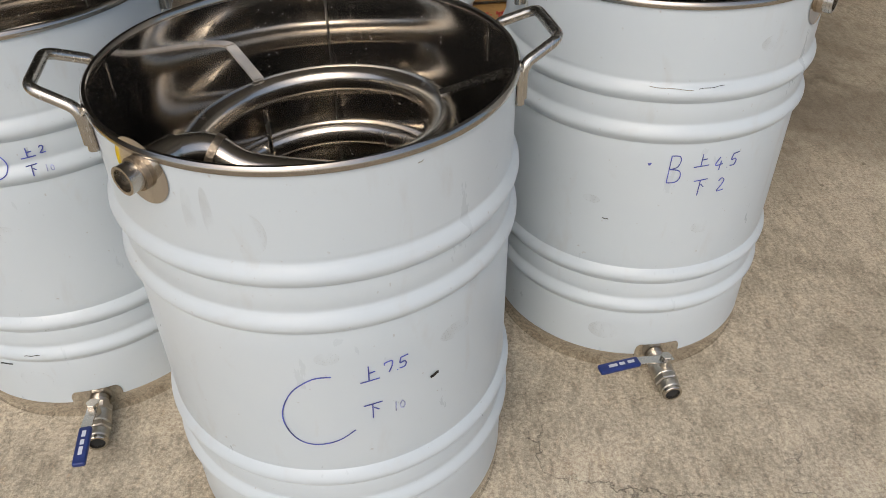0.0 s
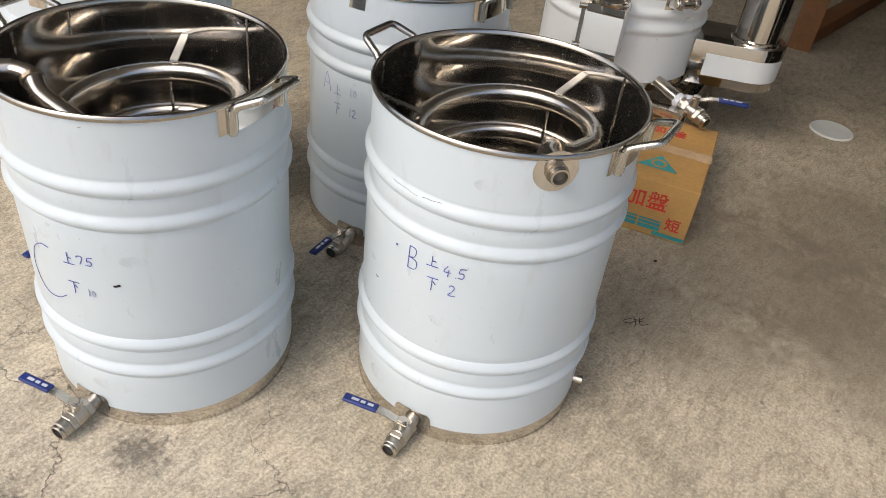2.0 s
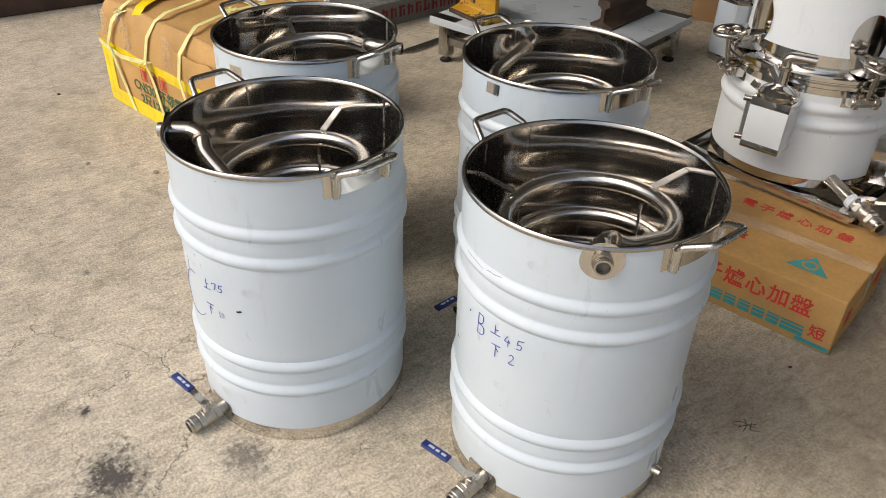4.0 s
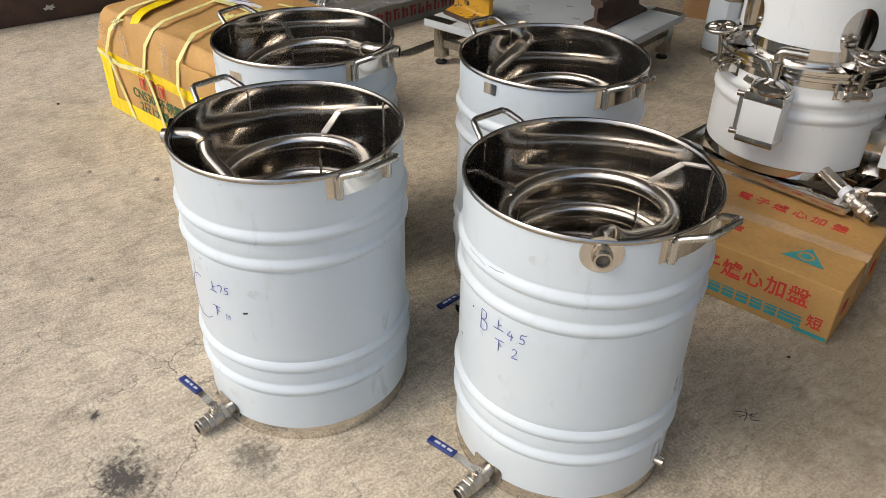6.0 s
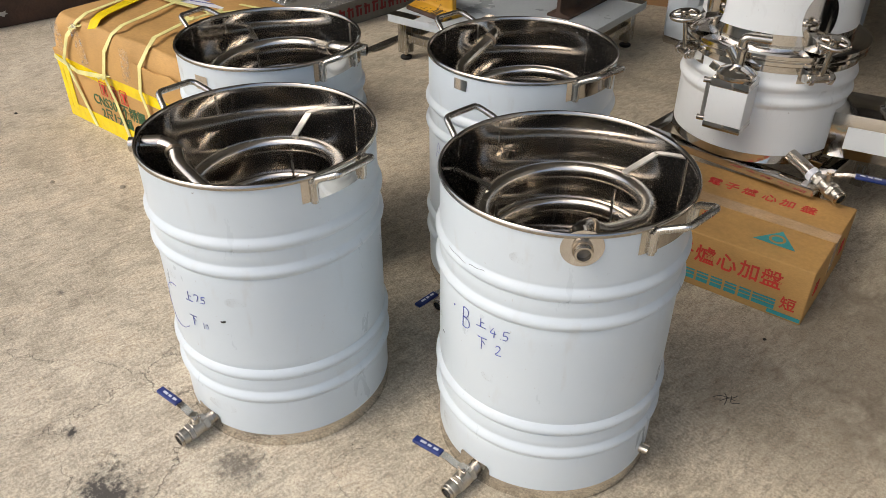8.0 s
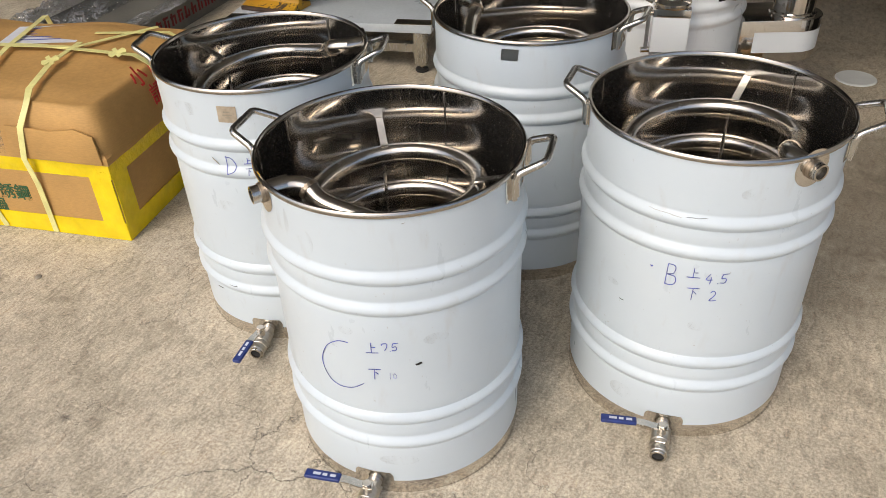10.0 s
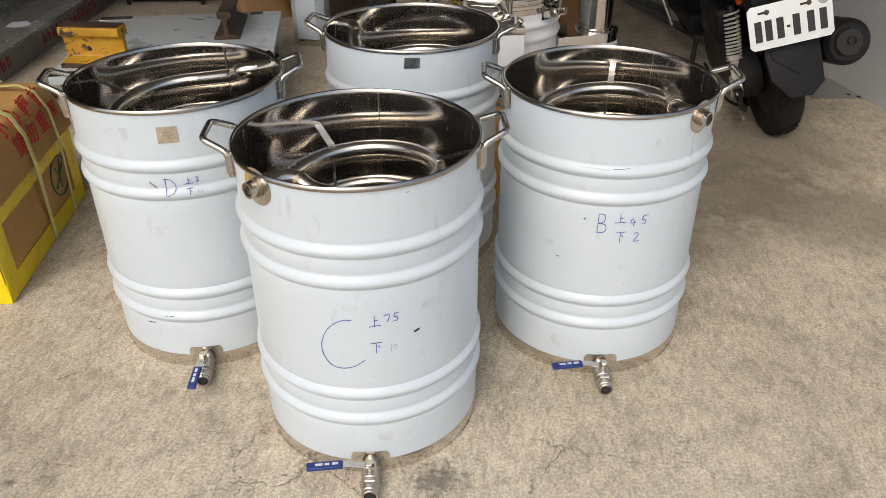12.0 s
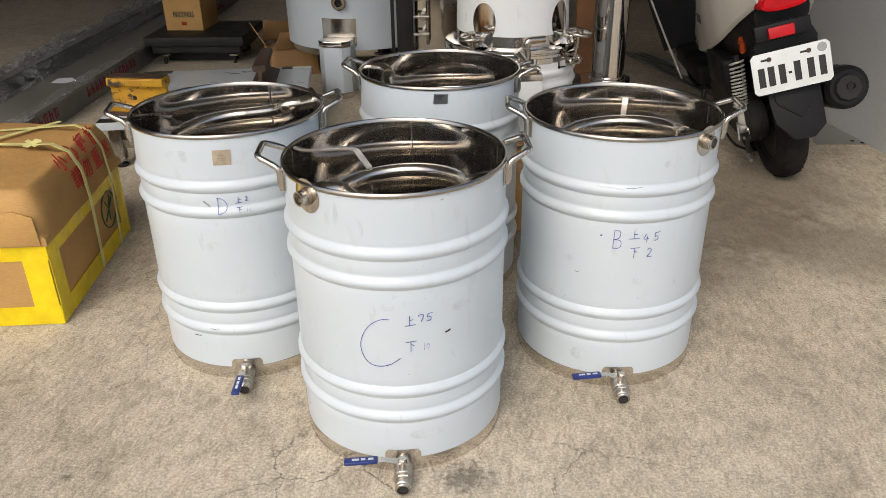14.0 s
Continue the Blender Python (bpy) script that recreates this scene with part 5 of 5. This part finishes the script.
# ---- long wrapped channel ----
ch = thing("steel_channel", "long steel channel in torn clear wrap with red lettering", "channel", pose(-1.820, 1.12, 0, 0, 0, 8.5))
L = 4.0
part("web", box(0.50, L, 0.006, pose(-0.25, L / 2, 0.028)), CHANNEL, ch, "dull grey channel web")
part("lip", box(0.006, L, 0.10, pose(0.0, L / 2, 0.0)), CHANNEL, ch, "dull grey channel side")
part("lip", box(0.006, L, 0.10, pose(-0.503, L / 2, 0.0)), CHANNEL, ch, "dull grey channel side")
part("top_edge", box(0.05, L, 0.005, pose(-0.022, L / 2, 0.1003)), CHANNEL, ch)
rnd = random.Random(5)
y = 0.10
while y < L - 0.2:
    if (y % 0.95) < 0.62:
        bm = box(0.0012, 0.012, 0.050, pose(0.0042, y, 0.032))
        box(0.0012, 0.036, 0.009, pose(0.0042, y + 0.008, 0.034 + 0.04 * rnd.random()), 0, bm)
        box(0.0012, 0.010, 0.030, pose(0.0042, y + 0.021, 0.034), 0, bm)
        part("red_mark", bm, FADED_RED, ch, "bold red printed bar")
    y += 0.050
bm = bmesh.new()
bmesh.ops.create_grid(bm, x_segments=24, y_segments=300, size=0.5)
for v in bm.verts:
    x, yy = v.co.x, (v.co.y + 0.5) * L
    w = 0.5 + x
    arch = math.sin(w * math.pi)
    v.co = Vector((-0.60 + 0.24 * w, yy, 0.015 + arch * 0.115 + (noise.noise(Vector((x * 9, yy * 5, 1))) * 0.05 + abs(noise.noise(Vector((x * 25, yy * 22, 4)))) * 0.04) * arch))
part("wrap", bm, CRINKLE, ch, "crumpled clear plastic wrap")
part("inner_bar", box(0.12, L - 0.1, 0.07, pose(-0.60 + 0.12, L / 2, 0.0345)), CHANNEL, ch, "grey bar under the wrap")
bm = bmesh.new()
bmesh.ops.create_grid(bm, x_segments=6, y_segments=160, size=0.5)
for v in bm.verts:
    x, yy = v.co.x, (v.co.y + 0.5) * L
    v.co = Vector((-0.01 + x * 0.09, yy, 0.110 + (noise.noise(Vector((x * 9, yy * 7, 7))) + 0.3) * 0.010))
part("wrap", bm, CRINKLE, ch, "crumpled clear plastic wrap")
part("paper_scrap", prism([(-0.05, -0.03), (0.02, -0.045), (0.06, 0.01), (0.02, 0.05), (-0.045, 0.03)], 0.002, pose(-0.25, 1.25, 0.035, 4, 2, 0)), PAPER, ch, "pale paper scrap")


# ---- motor scooter ----
S = pose(1.102, 1.522, 0, 0, -14.5, 5)
mo = thing("motor_scooter", "cream-white motor scooter leaning on its side stand", "scooter", S)
wr = 0.215


def wheel(y):
    m = pose(0, y, wr, 0, 90, 0)
    prof = []
    for i in range(15):
        t = math.pi * (i / 14) - math.pi / 2
        prof.append((wr - 0.050 + 0.050 * math.cos(t) ** 0.7, 0.052 * math.sin(t)))
    prof.append((wr - 0.062, 0.042))
    prof.append((wr - 0.062, -0.042))
    bm = lathe(prof, 72, closed=True)
    # tread blocks
    for i in range(36):
        a = 10 * i
        for s in (-1, 1):
            mm = pose(0, 0, 0, 0, 0, a + 4 * s) @ pose(wr - 0.0035, 0, s * 0.021, 0, -s * 16, 0) @ pose(0, 0, 0, 24 * s, 0, 0)
            box(0.006, 0.026, 0.026, mm @ pose(0, 0, -0.013), 0.001, bm, 1)
    bm.transform(m)
    w = part("wheel", bm, RUBBER, mo, "dusty black tyre")
    bm = lathe([(wr - 0.062, 0.040), (wr - 0.070, 0.030), (0.05, 0.018), (0.03, 0.03), (0.03, -0.03), (0.05, -0.018), (wr - 0.070, -0.030), (wr - 0.062, -0.040)], 48)
    bm.transform(m)
    part("rim", bm, BLACK_METAL, w, "dark wheel rim")


wheel(0.0)
wheel(1.24)
# rear mudguard flap, number plate bracket, plate
flap = [(-0.080, 0.0), (0.082, 0.0), (0.082, -0.10), (0.080, -0.19), (0.040, -0.225), (-0.024, -0.222), (-0.070, -0.16), (-0.078, -0.09)]
fl = part("mudguard", prism(flap, 0.012, pose(0, -0.185, 0.430, 68, 0, 0), 0.003), BLACK, mo, "black plastic mudguard flap")
part("mudguard_ridge", prism([(-0.066, 0.0), (0.066, 0.0), (0.064, -0.08), (0.012, -0.135), (-0.060, -0.075)], 0.014, pose(0, -0.196, 0.410, 68, 0, 0), 0.004), BLACK, fl)
part("tail_bracket", prism([(-0.09, 0), (0.09, 0), (0.10, 0.09), (0.07, 0.16), (-0.07, 0.16), (-0.10, 0.09)], 0.10, pose(0, -0.095, 0.42, 80, 0, 0), 0.01), BLACK, mo, "black plastic tail bracket")
pm2 = pose(-0.008, -0.245, 0.456, 78, 0, 0) @ Matrix.Scale(0.92, 4)
np_ = part("number_plate", prism([(-0.13 + 0.012, -0.07), (0.13 - 0.012, -0.07), (0.13, -0.07 + 0.012), (0.13, 0.07 - 0.012), (0.13 - 0.012, 0.07), (-0.13 + 0.012, 0.07), (-0.13, 0.07 - 0.012), (-0.13, -0.07 + 0.012)], 0.002, pm2, 0.0006), WHITE_PLATE, mo, "white number plate with plain dark bars")
for x in (-0.100, -0.068, -0.032, 0.018, 0.062, 0.100):
    part("plain_bar", box(0.022, 0.066, 0.0012, pm2 @ pose(x, -0.012, 0.0018)), BLACK_INK, np_, "plain black bar")
part("plain_bar", box(0.010, 0.008, 0.0012, pm2 @ pose(-0.007, -0.012, 0.0018)), BLACK_INK, np_)
for x in (-0.07, 0.06):
    part("bolt", cyl(0.008, 0.006, pm2 @ pose(x, 0.046, 0.0016), 16, 0.002), RUST, np_)
    part("slot", box(0.030, 0.007, 0.0008, pm2 @ pose(x - 0.012, 0.046, 0.0017)), BLACK_INK, np_)
part("sticker", cyl(0.016, 0.0008, pm2 @ pose(0.104, 0.048, 0.0018), 20), GALV, np_, "worn round sticker")
part("reflector", box(0.078, 0.018, 0.034, pose(-0.030, -0.245, 0.562, -12, 0, 0), 0.004), RED_LENS, mo, "red rear reflector")
part("reflector_holder", box(0.17, 0.05, 0.05, pose(-0.02, -0.210, 0.550, -12, 0, 0), 0.008), BLACK, mo)


def shell(rings, closed_ends=True):
    """A skin over rings of points, alike in number."""
    bm = bmesh.new()
    vs = [[bm.verts.new(p) for p in r] for r in rings]
    n = len(rings[0])
    for a, b in zip(vs, vs[1:]):
        for i in range(n):
            bm.faces.new((a[i], a[(i + 1) % n], b[(i + 1) % n], b[i]))
    if closed_ends:
        bm.faces.new(vs[0][::-1])
        bm.faces.new(vs[-1])
    return bm


def oval(y, cx, cz, rx, rz, n=20, p=2.6):
    out = []
    for i in range(n):
        t = 2 * math.pi * i / n
        c, s = math.cos(t), math.sin(t)
        out.append((cx + rx * abs(c) ** (2 / p) * (1 if c > 0 else -1), y, cz + rz * abs(s) ** (2 / p) * (1 if s > 0 else -1)))
    return out


part("tail_light", shell([oval(-0.205, -0.004, 0.662, 0.060, 0.020), oval(-0.215, -0.004, 0.662, 0.072, 0.026), oval(-0.19, 0, 0.666, 0.085, 0.034), oval(-0.12, 0, 0.668, 0.105, 0.042)]), RED_LENS, mo, "wide red tail lamp")
# cream side fairings sweep forward and down from the tail
for s in (-1, 1):
    rings = []
    for y, x, z0, z1 in ((-0.20, 0.085, 0.665, 0.75), (-0.08, 0.125, 0.595, 0.76), (0.06, 0.150, 0.515, 0.76), (0.20, 0.158, 0.455, 0.74), (0.34, 0.155, 0.405, 0.68), (0.43, 0.148, 0.385, 0.56), (0.48, 0.140, 0.378, 0.46)):
        rings.append([(s * (x - 0.012), y, z0), (s * x, y, z0 + 0.01), (s * (x + 0.008), y, (z0 + z1) / 2), (s * (x - 0.006), y, z1), (s * (x - 0.03), y, z1), (s * (x - 0.03), y, z0 + 0.01)])
    bm = shell(rings)
    bmesh.ops.subdivide_edges(bm, edges=[e for e in bm.edges if abs(e.verts[0].co.y - e.verts[1].co.y) > 0.05], cuts=2)
    part("side_fairing", bm, CREAM, mo, "glossy cream-white side fairing")
part("emblem", box(0.002, 0.05, 0.03, pose(-0.181, 0.20, 0.56, 0, 0, 0)), BLACK_INK, mo, "small dark emblem")
part("underseat", shell([oval(-0.16, 0, 0.62, 0.085, 0.06), oval(0.0, 0, 0.56, 0.12, 0.13), oval(0.3, 0, 0.52, 0.13, 0.16), oval(0.5, 0, 0.48, 0.125, 0.16)]), BLACK, mo, "black plastic body under the seat")
part("seat", shell([oval(-0.20, 0, 0.765, 0.07, 0.02), oval(-0.1, 0, 0.79, 0.13, 0.045), oval(0.2, 0, 0.79, 0.15, 0.05), oval(0.42, 0, 0.76, 0.13, 0.05), oval(0.52, 0, 0.73, 0.08, 0.03)]), BLACK, mo, "black vinyl seat")
part("grab_rail", tube(rounded([(-0.12, 0.05, 0.80), (-0.11, -0.20, 0.80), (0.11, -0.20, 0.80), (0.12, 0.05, 0.80)], 0.05), 0.011, 12), GALV, mo, "grey grab rail")
# indicator
part("indicator", shell([oval(-0.140, -0.124, 0.530, 0.006, 0.015), oval(-0.148, -0.125, 0.530, 0.010, 0.020), oval(-0.115, -0.120, 0.535, 0.011, 0.022)]), AMBER, mo, "amber rear indicator")
# shock absorber with its spring
a, b = Vector((-0.108, 0.024, 0.460)), Vector((-0.122, -0.034, 0.215))
ax = (b - a).normalized()
sh = part("shock_absorber", tube([a + ax * 0.165, a + ax * 0.172, a + ax * 0.178, b], [0.021, 0.021, 0.0155, 0.0155], 16), SPRING, mo, "dirty pale damper tube")
q = along(a + ax * 0.02, b)
part("spring", tube([q @ Vector((0.0225 * math.cos(t), 0.0225 * math.sin(t), 0.160 * (t / (2 * math.pi * 13)) ** 0.85)) for t in (2 * math.pi * i / 18 for i in range(13 * 18 + 1))], 0.0036, 8), SPRING, sh, "dirty white coil spring")
part("damper_rod", tube([a, a + ax * 0.19], 0.012, 12), BLACK_METAL, sh)
for s in (-1, 1):
    part("clevis", box(0.006, 0.030, 0.055, along(b + ax * -0.012, b + ax) @ pose(s * 0.017, 0, 0), 0.002), GALV, sh, "dull grey clevis plate")
part("lower_eye", cyl(0.02, 0.035, along(b + Vector((-0.018, 0, 0)), b + Vector((0.1, 0, 0))), 18, 0.003), GALV, sh)
# engine and drive cover
rings = []
for x, k in ((-0.115, 0.84), (-0.100, 1.0), (-0.05, 1.0)):
    pts = []
    for t in range(28):
        ang = 2 * math.pi * t / 28
        cy, r = (0.02, 0.085) if math.cos(ang) < 0 else (0.36, 0.105)
        pts.append((x, cy + r * k * math.cos(ang), 0.225 + r * k * math.sin(ang)))
    rings.append(pts)
part("drive_cover", shell(rings), BLACK_METAL, mo, "dark cast drive cover")
part("air_box", box(0.07, 0.24, 0.12, pose(-0.12, 0.16, 0.325), 0.02, None, 3), BLACK, mo, "black air box")
part("axle_nut", cyl(0.014, 0.014, along((-0.100, 0, wr), (-0.2, 0, wr)), 6, 0.002), CAST, mo)
part("brake_arm", box(0.010, 0.022, 0.085, pose(-0.118, -0.045, 0.125, 20, 0, 0), 0.003), BLACK_METAL, mo, "dirty cast brake arm")
part("adjuster", tube([(-0.122, -0.062, 0.118), (-0.122, -0.10, 0.112)], 0.006, 10), GALV, mo)
for s in (0, 1, 2, 3, 4):
    part("cover_bolt", cyl(0.007, 0.006, along((-0.1145, 0.0 + 0.075 * math.cos(s * 1.25 + 2), 0.225 + 0.06 * math.sin(s * 1.25 + 2)), (-1, 0.0 + 0.075 * math.cos(s * 1.25 + 2), 0.225 + 0.06 * math.sin(s * 1.25 + 2))), 6), CAST, mo)
part("brake_drum", cyl(0.07, 0.03, along((-0.07, 0, wr), (0, 0, wr)), 32, 0.006), BLACK_METAL, mo)
part("brake_lever", tube(rounded([(-0.105, 0.0, 0.20), (-0.11, 0.03, 0.14), (-0.105, -0.06, 0.12)], 0.02), 0.008, 10), BLACK_METAL, mo)
part("brake_cable", tube(rounded([(-0.11, -0.05, 0.13), (-0.13, 0.1, 0.10), (-0.13, 0.4, 0.14)], 0.08), 0.005, 8), RUBBER, mo)
part("hugger", lathe([(wr + 0.012, -0.06), (wr + 0.022, -0.03), (wr + 0.024, 0.0), (wr + 0.022, 0.03), (wr + 0.012, 0.06)], 24, 40, 150), BLACK, mo, "black wheel hugger", pose(0, 0, wr, 0, 90, 0))
# exhaust
m0 = Vector((0.155, 0.22, 0.235))
m1 = Vector((0.172, -0.20, 0.335))
ex0 = part("muffler", tube([m0, m0.lerp(m1, 0.06), m0.lerp(m1, 0.2), m0.lerp(m1, 0.9), m0.lerp(m1, 0.97), m1], [0.030, 0.052, 0.066, 0.072, 0.070, 0.056], 24), BLACK, mo, "matt black muffler")
part("muffler_end", tube([m1 - (m1 - m0).normalized() * 0.004, m1 + (m1 - m0).normalized() * 0.012], [0.048, 0.040], 10), BLACK_METAL, ex0)
part("tail_pipe", cyl(0.014, 0.02, along(m1 + Vector((0.006, 0, 0.004)), m1 + (m1 - m0)), 18, 0, None, 0.010), BLACK_METAL, ex0)
part("muffler_guard", tube([m0.lerp(m1, 0.25) + Vector((0.02, 0, 0.012)), m0.lerp(m1, 0.75) + Vector((0.02, 0, 0.012))], [0.055, 0.058], 8), BLACK, ex0)
part("header_pipe", tube(rounded([m0, m0 + Vector((-0.02, 0.15, -0.08)), m0 + Vector((-0.12, 0.25, -0.1))], 0.08), 0.014, 12), BLACK_METAL, mo)
# floor board, leg shield and steering
part("floor_board", box(0.30, 0.46, 0.08, pose(0, 0.74, 0.22), 0.02, None, 3), BLACK, mo, "black foot board")
part("leg_shield", shell([[(-0.20, 0.98, 0.28), (0.20, 0.98, 0.28), (0.18, 1.03, 0.28), (-0.18, 1.03, 0.28)], [(-0.24, 1.02, 0.55), (0.24, 1.02, 0.55), (0.20, 1.09, 0.55), (-0.20, 1.09, 0.55)], [(-0.17, 0.98, 0.85), (0.17, 0.98, 0.85), (0.14, 1.06, 0.85), (-0.14, 1.06, 0.85)], [(-0.09, 0.93, 0.98), (0.09, 0.93, 0.98), (0.08, 1.0, 0.98), (-0.08, 1.0, 0.98)]]), BLACK, mo, "black inner leg shield")
part("shield_edge", tube([(-0.175, 0.76, 0.20), (-0.195, 0.93, 0.36), (-0.225, 1.03, 0.55), (-0.176, 0.99, 0.85)], 0.0045, 8), CREAM, mo, "cream shield edge")
part("front_fender", lathe([(wr + 0.02, -0.07), (wr + 0.03, 0.0), (wr + 0.02, 0.07)], 20, 30, 170), CREAM, mo, "cream front mudguard", pose(0, 1.24, wr, 0, 90, 0))
part("side_stand", tube([(-0.13, 0.52, 0.20), (-0.20, 0.44, 0.036)], 0.010, 10), BLACK_METAL, mo, "black side stand")
part("handlebar", tube(rounded([(-0.33, 0.82, 0.98), (-0.1, 0.92, 1.02), (0.1, 0.92, 1.02), (0.33, 0.82, 0.98)], 0.08), 0.015, 12), BLACK_METAL, mo, "black handlebar")
part("stem", tube([(0, 0.95, 1.0), (0, 1.2, 0.3)], 0.03, 14), BLACK_METAL, mo)


# ---- small things on the floor ----
ld = thing("round_lid", "pale round lid lying flat on the floor", "lid", pose(0.680, 1.930, 0.0))
part("lid", lathe([(0.0005, 0.004), (0.055, 0.004), (0.062, 0.006), (0.066, 0.003), (0.066, 0.0005)], 48), WHITE_PLATE, ld)
ms = thing("sheet_offcut", "bright triangular steel offcut on the floor", "sheet offcut", pose(1.424, 1.875, 0.001, 0, 0, 15))
part("sheet", prism([(-0.12, 0.0), (0.085, -0.03), (0.09, 0.02), (0.06, 0.30), (-0.01, 0.33)], 0.0015, None), STEEL, ms)
part("hole", cyl(0.008, 0.0022, pose(0.07, -0.008, 0), 16), HOLE, ms)
part("hole", cyl(0.008, 0.0022, pose(0.045, 0.02, 0), 16), HOLE, ms)


def pebble(x, y, r, seed, dark=False):
    bm = bmesh.new()
    bmesh.ops.create_icosphere(bm, subdivisions=2, radius=r)
    for v in bm.verts:
        v.co *= 1 + 0.35 * noise.noise(v.co * (1.3 / r) + Vector((seed, 0, 0)))
        v.co.z = max(0.0, v.co.z * 0.5 + r * 0.3)
    p = part("pebble", bm, SOOT if dark else DEBRIS, None, "small dark grit lump on the floor" if dark else "small tan stone chip on the floor", pose(x, y, 0, 0, 0, seed * 40))
    return tagged(p, "", "pebble", "chips on the floor")


for i, (x, y, r, dk_) in enumerate(((-1.012, -0.009, 0.008, False), (-1.172, -0.164, 0.007, False), (-1.764, -0.122, 0.006, True), (0.90, 0.62, 0.004, False), (1.02, 0.70, 0.004, False), (0.558, 0.884, 0.004, True))):
    pebble(x, y, r, i + 1.0, dk_)

sr = thing("floor_scribble", "black scribbled mark on the concrete", "floor mark", pose(0.616, 0.660, 0.0006, 0, 0, 40) @ Matrix.Scale(0.55, 4), "", "structure")
bm = bmesh.new()
for stroke in ([(-0.05, 0.0), (-0.02, 0.012), (0.015, 0.006), (0.04, 0.02)], [(-0.03, -0.02), (0.0, 0.0), (0.03, -0.004)], [(-0.005, 0.03), (0.0, 0.0), (-0.012, -0.035)], [(0.02, 0.02), (0.014, -0.02), (0.045, -0.016)], [(-0.045, -0.012), (-0.02, -0.006)]):
    ribbon([(x, y, 0) for x, y in smooth_line(stroke)], 0.0030, (0, 0, 1), bm, 0.0005)
part("scrawl", bm, SOOT, sr)
